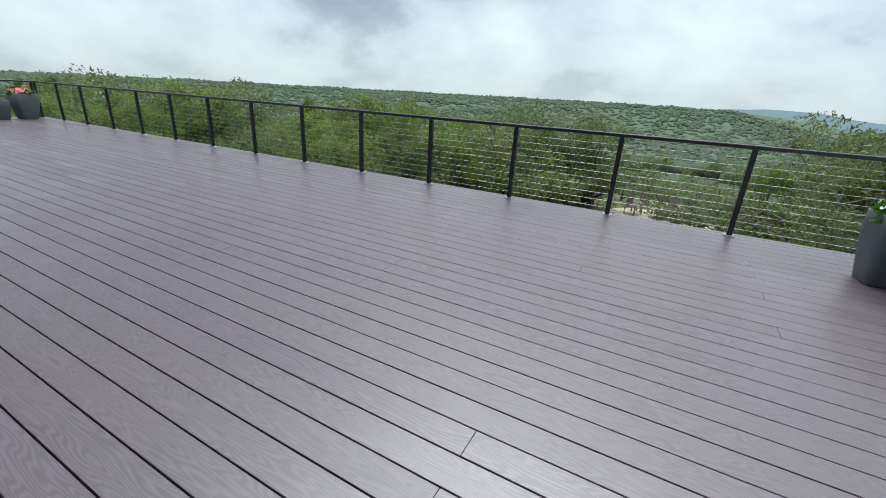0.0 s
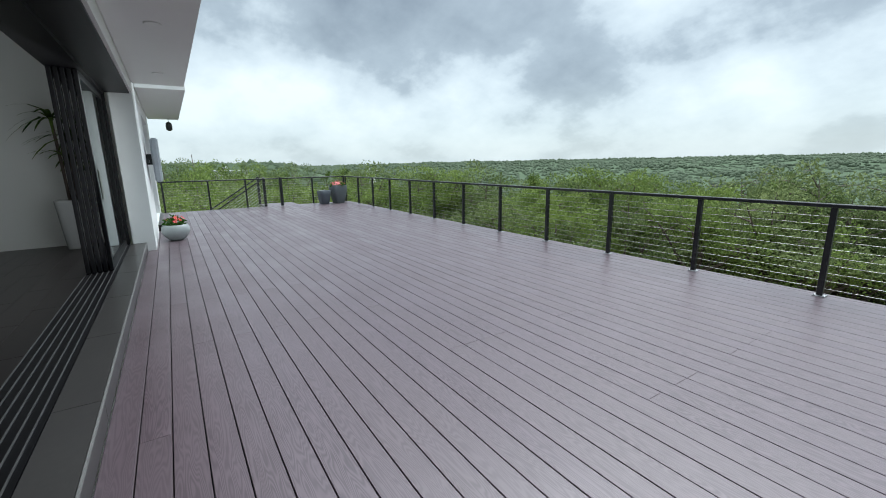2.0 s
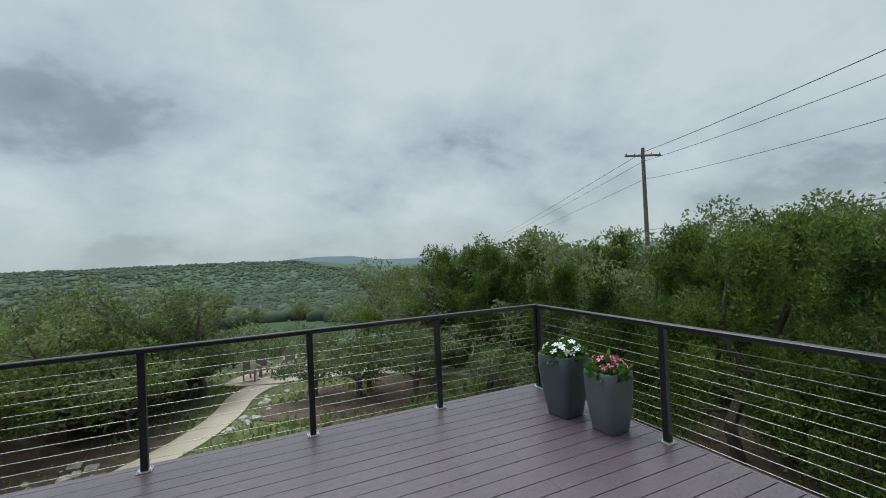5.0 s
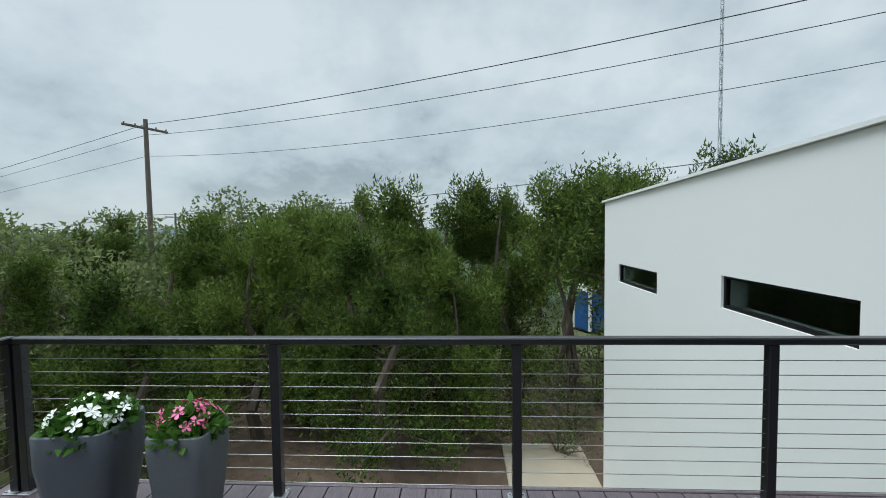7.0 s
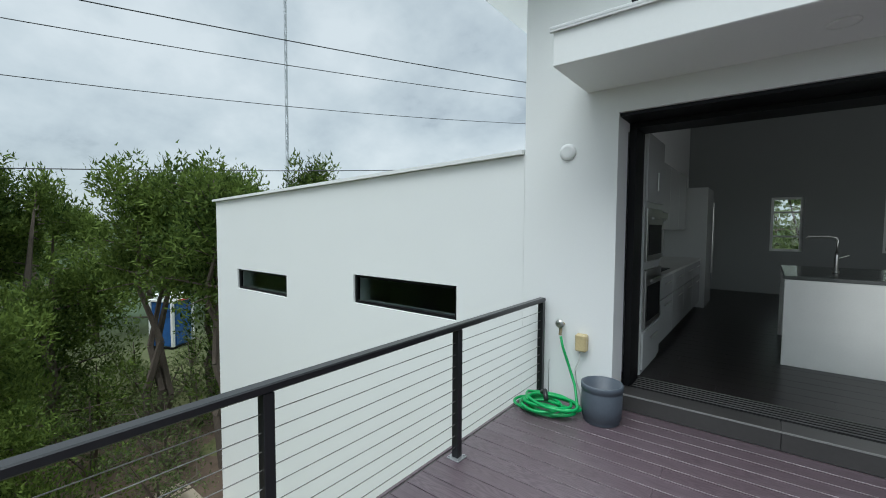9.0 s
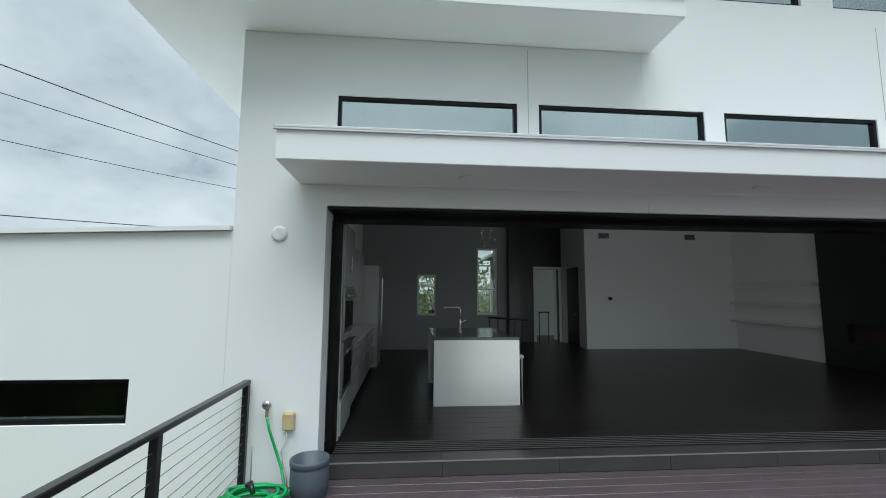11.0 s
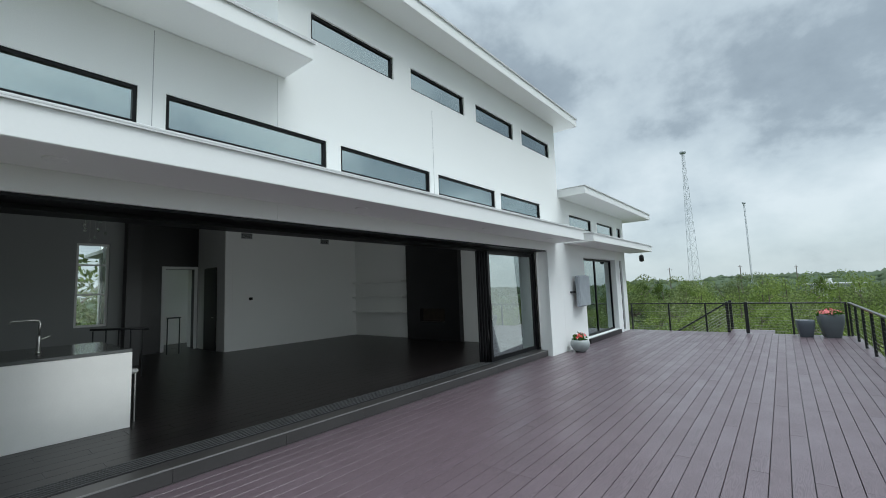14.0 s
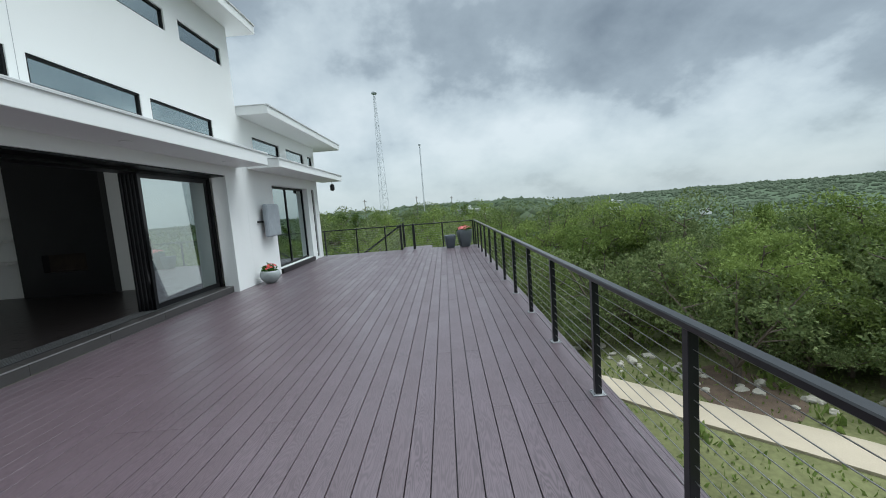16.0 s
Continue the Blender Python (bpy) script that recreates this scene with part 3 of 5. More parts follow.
for nm, x0, x1, y0, y1, z0, z1 in (("wall_wing_end", -6.72, -6.47, W + WT, 13, -5.2, 2.0), ("wall_wing_back", -6.47, -0.3, 12.75, 13, -5.2, 2.2),
                                   ("wall_upper_west", UX0 + 0.002, UX0 + 0.25, W + WT, 12, 3.98, UZ), ("wall_upper_east", UX1 - 0.25, UX1, W + WT, 12, 3.98, UZ),
                                   ("wall_main_west", -0.218, 0.08, W + WT, 16.2, -5.2, 4.22), ("wall_far_end", 16.8, 17.05, W + WT, 14, -5.2, 3.93),
                                   ("wall_upper_back", UX0, UX1, 12, 12.25, 3.98, UZ)):
    structure(nm, bmbox((x0, y0, z0), (x1, y1, z1)), STUCCO, "smooth white stucco outer wall", "wall")


def roof(name, x0, x1, y0, y1, z0, z1, label, edge=0.02):
    """A flat roof or canopy: soffit and fascia slab with a metal drip edge along its top."""
    root = thing(name, (x0, y0, z0), label, "roof", kind="structure")
    part("slab", bmbox((0, 0, 0), (x1 - x0, y1 - y0, z1 - z0), 0.006), TRIMW, root)
    bm = bmbox((-edge, -edge, z1 - z0), (x1 - x0 + edge, y1 - y0, z1 - z0 + 0.022), 0.004)
    bmbox((-edge, -edge, z1 - z0 - 0.014), (x1 - x0 + edge, -0.001, z1 - z0 - 0.0005), 0.0, bm)
    part("drip_edge", bm, DRIP, root, "pale metal drip edge")
    return root


canopy = roof("canopy_1", 0.36, 11.2, 4.92, W - 0.002, 2.71, 2.96, "long white canopy over the wide opening")
canopy2 = roof("canopy_2", 11.75, 17.75, 4.88, W - 0.002, 2.73, 2.93, "white canopy over the far sliding door")
roof("roof_low", -1.1, 3.9, 5.08, 13, 4.225, 4.42, "flat white overhanging roof of the near part")
roof("roof_upper", 3.25, 12.0, 5.20, 12.6, 5.835, 6.03, "flat white overhanging roof of the tall part")
roof("roof_far", 11.6, 18.1, 4.95, 14.4, 3.935, 4.13, "flat white overhanging roof of the far end")
bm = bmesh.new()
vs = [bm.verts.new(p) for p in ((-6.78, W - 0.05, 2.022), (-0.225, W - 0.05, 2.254), (-0.225, 13.05, 2.254), (-6.78, 13.05, 2.022),
                                (-6.78, W - 0.05, 2.062), (-0.225, W - 0.05, 2.294), (-0.225, 13.05, 2.294), (-6.78, 13.05, 2.062))]
for q in ((3, 2, 1, 0), (4, 5, 6, 7), (0, 1, 5, 4), (1, 2, 6, 5), (2, 3, 7, 6), (3, 0, 4, 7)):
    bm.faces.new([vs[i] for i in q])
structure("roof_wing", bm, TRIMW, "sloping white parapet cap of the low wing", "roof")

# recessed lights in the canopy's soffit
for i, x in enumerate((1.9, 4.7, 7.5, 10.1)):
    part("recessed_light", bmlathe([(0.06, 0), (0.075, 0.002), (0.075, 0.012)], 20), TRIMW, canopy).matrix_basis = pose(x - 0.36, 0.36, -0.010)


def window(name, hole, glass, label, fw=0.045, inset=0.06, mull=(), kind="structure"):
    x0, x1, z0, z1 = hole
    root = thing(name, (x0, W + inset, z0), label, "window", kind=kind)
    w, h = x1 - x0, z1 - z0
    bm = bmbox((0, 0, 0), (w, 0.06, fw))
    bmbox((0, 0, h - fw), (w, 0.06, h), 0, bm)
    bmbox((0, 0, fw), (fw, 0.06, h - fw), 0, bm)
    bmbox((w - fw, 0, fw), (w, 0.06, h - fw), 0, bm)
    for m in mull:
        bmbox((m - fw / 2, 0.002, fw), (m + fw / 2, 0.058, h - fw), 0, bm)
    part("window_frame", bm, FRAME, root)
    cuts = [fw, *mull, w - fw]
    for a, b in zip(cuts, cuts[1:]):
        p = part("pane", bmbox((a, 0.026, fw), (b, 0.034, h - fw)), glass, root)
        p.visible_shadow = False
    return root


for k, hh in enumerate(CLER):
    window(f"window_{k + 1}", hh, COAT, "long low clerestory window with a black frame", fw=0.032, inset=0.015)
for k, hh in enumerate(UPPER):
    window(f"window_{k + 6}", hh, COATUP, "slit window with a dark frame high in the wall", 0.035, 0.03)
for k, hh in enumerate(SLITS):
    window(f"window_{k + 10}", hh, FROST, "dark slit window in the white wing", 0.035, 0.03)
for k, hh in enumerate(CLER2):
    window(f"window_{k + 12}", hh, COATUP, "small clerestory window under the far roof", 0.035, 0.03)
window("door_2", DOOR2, COATUP, "closed black-framed sliding glass door", 0.06, 0.16, (1.35,))
window("window_15", SIDE2, FROST, "narrow tall sidelight with a black frame", 0.035, 0.05)
structure("door_sill", bmbox((DOOR2[0], W - 0.06, 0.0), (DOOR2[1], W + 0.28, FZ - 0.004), 0.006), TILE, "dark tiled sill under the sliding door", "sill")


def shade_boxes():
    """Plain dark rooms behind the small windows."""
    for nm, lo, hi in (("wing", (-6.4, W + WT + 0.01, -1.5), (-0.3, 10, 1.9)), ("upper", (UX0 + 0.26, W + WT + 0.01, 4.105), (UX1 - 0.26, 11.95, 5.825)), ("far", (11.6, W + WT + 0.01, 0.1), (16.75, 10.5, 3.9))):
        bm = bmbox(lo, hi)
        bmesh.ops.delete(bm, geom=[f for f in bm.faces if f.normal.y < -0.5], context="FACES")
        bmesh.ops.reverse_faces(bm, faces=bm.faces[:])
        structure("room_lining_" + nm, bm, INTW, "plain painted walls of a room behind the windows", "wall")


shade_boxes()

# ---- the wide sliding door ----
FY = W + 0.34
door = thing("door_1", (0, FY, 0), "wide black sliding glass door, its panels stacked open", "door", kind="structure")
bm = bmbox((DX0 + 0.002, 0, DH - 0.07), (DX1 - 0.002, 0.3, DH - 0.002))
bmbox((DX0 + 0.002, W + 0.03 - FY, DH - 0.028), (DX1 - 0.002, -0.001, DH - 0.002), 0, bm)
bmbox((DX0 + 0.002, 0, FZ), (DX0 + 0.06, 0.3, DH - 0.07), 0, bm)
bmbox((DX1 - 0.06, 0, FZ), (DX1 - 0.002, 0.3, DH - 0.07), 0, bm)
part("door_frame", bm, FRAME, door)
for k in range(5):
    x1 = DX1 - 0.075 - 0.022 * k
    x0 = x1 - 1.98
    y = 0.035 + 0.052 * k
    bm = bmbox((x0, y, FZ + 0.01), (x0 + 0.075, y + 0.04, DH - 0.075), 0.004)
    bmbox((x1 - 0.075, y, FZ + 0.01), (x1, y + 0.04, DH - 0.075), 0.004, bm)
    bmbox((x0 + 0.075, y, FZ + 0.01), (x1 - 0.075, y + 0.04, FZ + 0.10), 0, bm)
    bmbox((x0 + 0.075, y, DH - 0.15), (x1 - 0.075, y + 0.04, DH - 0.075), 0, bm)
    sash = part("door_panel", bm, FRAME, door)
    if k == 0:
        g = part("pane", bmbox((x0 + 0.075, y + 0.016, FZ + 0.10), (x1 - 0.075, y + 0.024, DH - 0.15)), COATDOOR, sash)
        g.visible_shadow = False
h = part("door_handle", bmrod((8.69, 0.015, 1.0), (8.69, 0.015, 1.35), 0.012), STEEL, door)
bm = bmesh.new()
for k in range(6):
    y = 0.03 + 0.052 * k
    bmbox((DX0 + 0.075, y, FZ + 0.0015), (DX1 - 0.075, y + 0.006, FZ + 0.009), 0, bm)
part("track_bed", bmbox((DX0 + 0.072, 0.0, FZ - 0.011), (DX1 - 0.072, 0.30, FZ + 0.001)), FRAME, door)
part("track", bm, TRACKM, door, "bright steel sliding tracks")

SY = W + 0.12
# step of dark tiles before the opening
step = structure("door_step", bmbox((DX0, SY + 0.012, 0.0), (DX1, FY + 0.3, FZ - 0.012)), BLACK, "low step faced with dark rectangular tiles", "step")
nt_ = 9
tw = (DX1 - DX0) / nt_
me_top, me_face = (mesh_of("tile", bmbox((0, 0, 0), (tw - 0.004, FY - SY - 0.016, 0.012), 0.001), STEPT),
                   mesh_of("tile", bmbox((0, 0, 0), (tw - 0.004, 0.012, FZ - 0.014), 0.001), STEPT))
for k in range(nt_):
    for me, y, z in ((me_top, SY + 0.012, FZ - 0.012), (me_face, SY, 0.001)):
        t = new("tile", me)
        t.parent, t.location = step, (DX0 + tw * k + 0.002, y, z)
part("trim_edge", bmbox((DX0, SY - 0.003, FZ - 0.010), (DX1, SY + 0.008, FZ + 0.002)), ALU, step, "thin steel tile edge")

# ---- inside ----
floor = structure("floor", bmbox((0.08, FY + 0.302, -0.1), (11.6, 16.2, FZ - 0.006)), GROUT, "dark wood-look tile floor", "floor")
bm = bmbox((0.08, W + WT, 3.96), (11.6, 16.2, 4.1))
structure("ceiling", bm, INTW, "plain white ceiling", "ceiling")
BACK = 13.5
structure("wall_living_back", bmwall(6.78, 11.2, FZ - 0.02, 3.96, BACK, BACK + 0.2), INTW, "white living room wall", "wall")
structure("wall_living_side", bmbox((11.2, W + WT, FZ - 0.02), (11.45, BACK + 0.2, 3.96)), INTW, "white living room side wall", "wall")
structure("wall_hall_side", bmbox((6.57, BACK, FZ - 0.02), (6.778, 16.2, 3.96)), INTW, "white hall wall", "wall")
structure("wall_hall_back", bmwall(4.55, 6.57, FZ - 0.02, 3.96, 15.4, 15.6, [(5.68, 6.46, 0, 2.55)]), BLACK, "black hall wall with a doorway", "wall")
structure("wall_stair_black", bmbox((4.25, 13.3, FZ - 0.02), (4.55, 15.6, 3.96)), BLACK, "black accent wall", "wall")
structure("wall_kitchen_back", bmwall(0.08, 4.25, FZ - 0.02, 3.96, BACK + 0.1, BACK + 0.3, [(1.66, 2.2, 1.08, 2.24), (3.38, 3.98, 1.1, 3.02)]), GREYP, "grey kitchen back wall with two windows", "wall")
structure("wall_room_behind", bmbox((4.6, 17.6, FZ - 0.02), (8.0, 17.8, 3.96)), INTW, "white wall of a room behind the doorway", "wall")
structure("floor_behind", bmbox((4.25, 16.2, -0.1), (8.0, 17.8, FZ - 0.006)), TILE, "dark floor of the room behind", "floor")
structure("ceiling_behind", bmbox((4.25, 15.6, 3.0), (8.0, 17.8, 3.1)), INTW, "ceiling of the room behind", "ceiling")


def inner_window(name, x0, x1, z0, z1, bars):
    root = thing(name, (x0, BACK + 0.16, z0), "window in the back wall with dark bars", "window", kind="structure")
    bm = bmbox((0, 0, 0), (x1 - x0, 0.06, 0.05))
    bmbox((0, 0, z1 - z0 - 0.05), (x1 - x0, 0.06, z1 - z0), 0, bm)
    for x in (0, x1 - x0 - 0.05):
        bmbox((x, 0, 0.05), (x + 0.05, 0.06, z1 - z0 - 0.05), 0, bm)
    for b in bars:
        bmbox((0.05, 0.01, b), (x1 - x0 - 0.05, 0.05, b + 0.035), 0, bm)
    part("window_frame", bm, TRIMW if bars else FRAME, root)
    p = part("pane", bmbox((0.05, 0.026, 0.05), (x1 - x0 - 0.05, 0.034, z1 - z0 - 0.05)), GLASS, root)
    p.visible_shadow = False


inner_window("window_16", 1.66, 2.2, 1.08, 2.24, (0.30, 0.82))
inner_window("window_17", 3.38, 3.98, 1.1, 3.02, (0.72, 1.4))
for x0, x1 in ((5.59, 5.678), (6.462, 6.55)):
    structure("trim", bmbox((x0, 15.37, FZ), (x1, 15.398, 2.63)), TRIMW, "white door casing", "trim")
structure("trim", bmbox((5.678, 15.37, 2.552), (6.462, 15.398, 2.63)), TRIMW, "white door casing", "trim")
idoor = thing("door_3", (6.54, 14.0, FZ), "white interior door standing ajar beside black jamb", "door", kind="structure")
part("door_leaf", bmbox((0.0, 0, 0), (0.025, 0.85, 2.4), 0.003), BLACK, idoor)
part("door_handle", bmrod((-0.03, 0.1, 0.95), (-0.03, 0.22, 0.95), 0.011), STEEL, idoor)
# fireplace slab and shelves on the side wall
fp = thing("fireplace", (11.198, 8.62, FZ), "full-height black fireplace slab with a dark firebox", "fireplace")
bm = bmwall(0, 2.1, 0, 3.8, -0.18, 0, [(0.55, 1.55, 0.55, 0.95)])
bm.transform(Matrix.Rotation(radians(90), 4, "Z"))
bm.transform(Matrix.Translation((-0.18, 0, 0)) @ Matrix.Rotation(0, 4, "Z"))
slab = part("slab", bm, BLACK, fp)
part("firebox", bmbox((-0.02, 0.5, 0.5), (-0.002, 1.6, 1.0)), SOIL, fp, "sooty firebox")
for z in (0.95, 1.45, 1.95):
    s = thing("wall_shelf", (11.198, 10.85, z), "white floating shelf on the living room wall", "shelf", "floating shelves")
    part("board", bmbox((-0.28, 0, 0), (0, 2.5, 0.05), 0.003), INTW, s)
for x in (7.0, 9.7):
    v = thing("air_vent", (x, BACK - 0.003, 3.36), "small grey air vent high on the wall", "vent", "wall vents")
    part("frame", bmbox((0, -0.012, 0), (0.34, 0, 0.17), 0.003), GALV, v)
    for k in range(6):
        part("slat", bmbox((0.02, -0.018, 0.02 + 0.023 * k), (0.32, -0.0125, 0.032 + 0.023 * k)), FRAME, v)
th = thing("thermostat", (7.25, BACK - 0.003, 1.55), "small dark thermostat on the white wall", "thermostat")
part("body", bmbox((0, -0.02, 0), (0.11, 0, 0.08), 0.008), FRAME, th)

# kitchen: tall oven unit, base units, island
kx = 0.085
oven = thing("oven_cabinet", (kx, 6.35, FZ), "tall glossy white cabinet with two built-in steel ovens", "cabinet")
part("body", bmbox((0, 0, 0.0), (0.6, 0.78, 2.35), 0.003), CABINET, oven)
for z0, z1 in ((0.45, 1.02), (1.10, 1.62)):
    o = part("oven", bmbox((0.601, 0.03, z0), (0.625, 0.75, z1), 0.006), STEEL, oven, "stainless built-in oven")
    part("oven_glass", bmbox((0.6255, 0.10, z0 + 0.06), (0.630, 0.68, z1 - 0.16), 0.002), FRAME, o, "black oven glass")
    part("oven_handle", bmrod((0.66, 0.08, z1 - 0.10), (0.66, 0.70, z1 - 0.10), 0.013), STEEL, o)
for z0, z1 in ((1.68, 2.33), (0.05, 0.42)):
    d = part("cabinet_door", bmbox((0.601, 0.01, z0), (0.620, 0.77, z1), 0.003), CABINET, oven)
    part("cabinet_handle", bmrod((0.645, 0.36, z0 + 0.12), (0.645, 0.36, z0 + 0.30), 0.008) if z0 > 1 else bmrod((0.645, 0.25, 0.33), (0.645, 0.53, 0.33), 0.008), STEEL, d)


def base_unit(y, w):
    u = thing("base_cabinet", (kx, y, FZ), "glossy white base cabinet with bar handles", "cabinet", "kitchen base cabinets")
    part("body", bmbox((0, 0, 0.1), (0.58, w - 0.004, 0.86), 0.002), CABINET, u)
    part("plinth", bmbox((0, 0, 0), (0.52, w - 0.004, 0.098)), CABINET, u)
    for a, b in ((0.11, 0.60), (0.61, 0.85)):
        d = part("drawer_front", bmbox((0.581, 0.004, a), (0.600, w - 0.008, b), 0.003), CABINET, u)
        part("handle", bmrod((0.625, w * 0.3, b - 0.07), (0.625, w * 0.7, b - 0.07), 0.007), STEEL, d)


for k in range(4):
    base_unit(7.135 + 0.9 * k, 0.9)
wt = thing("worktop", (kx, 7.135, FZ + 0.862), "white quartz kitchen worktop", "worktop")
part("slab", bmbox((0, 0, 0), (0.62, 3.6, 0.035), 0.003), QUARTZ, wt)
hob = thing("hob", (kx + 0.08, 7.4, FZ + 0.898), "black glass hob set in the worktop", "hob")
part("plate", bmbox((0, 0, 0), (0.46, 0.76, 0.008), 0.003), FRAME, hob)
hood = thing("range_hood", (kx, 7.4, FZ + 1.55), "slim steel range hood", "hood")
part("canopy", bmbox((0, 0, 0), (0.5, 0.76, 0.07), 0.006), STEEL, hood)
for k in range(3):
    u = thing("wall_cabinet", (kx, 8.3 + 0.8 * k, FZ + 1.4), "glossy white wall cabinet", "cabinet", "kitchen wall cabinets")
    part("body", bmbox((0, 0, 0), (0.34, 0.796, 0.95), 0.002), CABINET, u)
    part("cabinet_door", bmbox((0.341, 0.003, 0.003), (0.36, 0.792, 0.947), 0.003), CABINET, u)
fr = thing("refrigerator", (kx, 10.75, FZ), "tall panelled refrigerator with long steel handles", "refrigerator")
part("body", bmbox((0, 0, 0), (0.68, 0.95, 2.15), 0.004), CABINET, fr)
for y in (0.44, 0.51):
    part("handle", bmrod((0.73, y, 0.6), (0.73, y, 1.9), 0.014), STEEL, fr)

isl = thing("kitchen_island", (1.77, 7.63, FZ), "white kitchen island with waterfall quartz ends", "island")
part("waterfall_end", bmbox((0, 0, 0), (1.22, 0.04, 0.90), 0.003), QUARTZ, isl)
part("waterfall_end", bmbox((0, 1.56, 0), (1.22, 1.60, 0.90), 0.003), QUARTZ, isl)
part("top", bmbox((0, 0, 0.902), (1.22, 1.6, 0.94), 0.003), DARKTOP, isl)
part("body", bmbox((0.08, 0.042, 0.08), (0.86, 1.558, 0.90)), CABINET, isl)
for k in range(2):
    d = part("drawer_front", bmbox((0.058, 0.06 + 0.75 * k, 0.1), (0.078, 0.79 + 0.75 * k, 0.88), 0.003), CABINET, isl)
    part("handle", bmrod((0.02, 0.2 + 0.75 * k, 0.82), (0.02, 0.66 + 0.75 * k, 0.82), 0.009), STEEL, d)


def stool(x, y):
    s = thing("bar_stool", (x, y, FZ), "white-seated bar stool on a steel frame", "stool", "island stools")
    part("seat", bmbox((-0.19, -0.2, 0.60), (0.19, 0.2, 0.66), 0.02), CABINET, s)
    for a in (-0.16, 0.16):
        for b in (-0.17, 0.17):
            part("leg", bmrod((a, b, 0), (a, b, 0.60), 0.011), STEEL, s)


for k in range(2):
    stool(2.93, 8.05 + 0.72 * k)
fc = thing("kitchen_faucet", (2.22, 8.30, FZ + 0.94), "tall chrome kitchen faucet with a square neck", "faucet")
part("base", bmlathe([(0.03, 0), (0.03, 0.02), (0.02, 0.03), (0.018, 0.2), (0.012, 0.22)], 16), STEEL, fc)
part("spout", bmtube([(0, 0, 0.2), (0, 0, 0.36), (-0.01, 0, 0.39), (-0.05, 0, 0.40), (-0.24, 0, 0.40), (-0.26, 0, 0.37)], 0.012), STEEL, fc)
part("lever", bmrod((0, 0, 0.16), (0.10, 0, 0.20), 0.008), STEEL, fc)
# stair rail beyond the island, hanging glass lamp
sr = thing("stair_railing", (3.3, 11.6, FZ), "black iron stair railing", "railing")
part("top_rail", bmtube([(0, 0, 1.0), (0.85, 0, 0.95), (0.95, 0, 0.93)], 0.022), RAIL, sr)
for k in range(5):
    part("baluster", bmrod((0.05 + 0.2 * k, 0, 0), (0.05 + 0.2 * k, 0, 0.97), 0.012), RAIL, sr)
sr2 = thing("stair_railing", (5.5, 14.6, FZ), "black iron stair railing", "railing")
part("top_rail", bmrod((0, 0, 1.0), (0.35, 0, 1.0), 0.02), RAIL, sr2)
for k in range(2):
    part("baluster", bmrod((0.02 + 0.3 * k, 0, 0), (0.02 + 0.3 * k, 0, 1.0), 0.015), RAIL, sr2)
ch = thing("chandelier", (3.1, 10.6, 3.958), "cascade of small clear glass drops on thin wires", "chandelier")
part("canopy_plate", bmlathe([(0.22, -0.03), (0.22, 0)], 24), STEEL, ch)
rngc = random.Random(9)
for k in range(26):
    a, r = k * 2.4, 0.20 * (k / 26) ** 0.5
    zl = -0.35 - 0.9 * rngc.random()
    w = part("wire", bmrod((r * math.cos(a), r * math.sin(a), zl), (r * math.cos(a), r * math.sin(a), -0.03), 0.0015, n=4), STEEL, ch)
    bm = bmesh.new()
    bmesh.ops.create_icosphere(bm, subdivisions=2, radius=0.028, matrix=Matrix.Translation((r * math.cos(a), r * math.sin(a), zl - 0.026)))
    part("glass_drop", bm, GLASS, w)

dp = thing("potted_dracaena", (10.86, 6.62, FZ), "dark-leaved dracaena in a tall white tapered pot", "plant")
part("pot", bmlathe([(0.14, 0), (0.15, 0.01), (0.20, 0.72), (0.205, 0.75), (0.18, 0.75), (0.175, 0.70)], 28, 0.9), CABINET, dp)
part("soil", bmlathe([(0.172, 0.68), (0.172, 0.70)], 20, 0.9), SOIL, dp)
rngp = random.Random(6)
for k, (px, py, hh) in enumerate(((0.0, 0.03, 1.25), (0.06, -0.04, 0.95), (-0.05, -0.03, 0.62))):
    part("cane", bmtube([(px, py, 0.68), (px * 1.5, py * 1.4, 0.68 + hh * 0.5), (px * 2, py * 2.2, 0.70 + hh)], 0.02, 8), BARK, dp)
    bm = bmesh.new()
    for i in range(22):
        az, el, L = rngp.uniform(0, 6.28), rngp.uniform(0.1, 1.3), rngp.uniform(0.35, 0.6)
        o = Vector((px * 2, py * 2.2, 0.70 + hh))
        d, s = Vector((math.cos(az), math.sin(az), 0)), Vector((-math.sin(az), math.cos(az), 0))
        row = []
        for u in (0, 0.3, 0.6, 0.85, 1.0):
            c = o + d * (L * u * math.cos(el * (1 - u * 0.6))) + Vector((0, 0, L * (u * math.sin(el) - 0.75 * u * u)))
            w = 0.028 * (1 - u) ** 0.5 + 0.002
            row.append((bm.verts.new(c - s * w), bm.verts.new(c + s * w)))
        for p, q in zip(row, row[1:]):
            bm.faces.new((p[0], p[1], q[1], q[0]))
    part("leaves", bm, CEDAR, dp)

# ---- fittings on the facade ----
sp = thing("wall_speaker", (0.20, W, 2.23), "round white plastic wall cover", "wall fitting")
bm = bmlathe([(0.072, 0), (0.072, 0.012), (0.064, 0.022), (0.043, 0.026)], 28)
bm.transform(Matrix.Rotation(radians(90), 4, "X"))
part("cover", bm, TRIMW, sp)
tv = thing("covered_television", (12.06, W, 1.08), "outdoor television under a grey vinyl cover on a wall arm", "television")
bm = bmbox((0, -0.22, 0), (0.76, -0.10, 0.82), 0.03)
bmesh.ops.subdivide_edges(bm, edges=bm.edges[:], cuts=2, use_grid_fill=True)
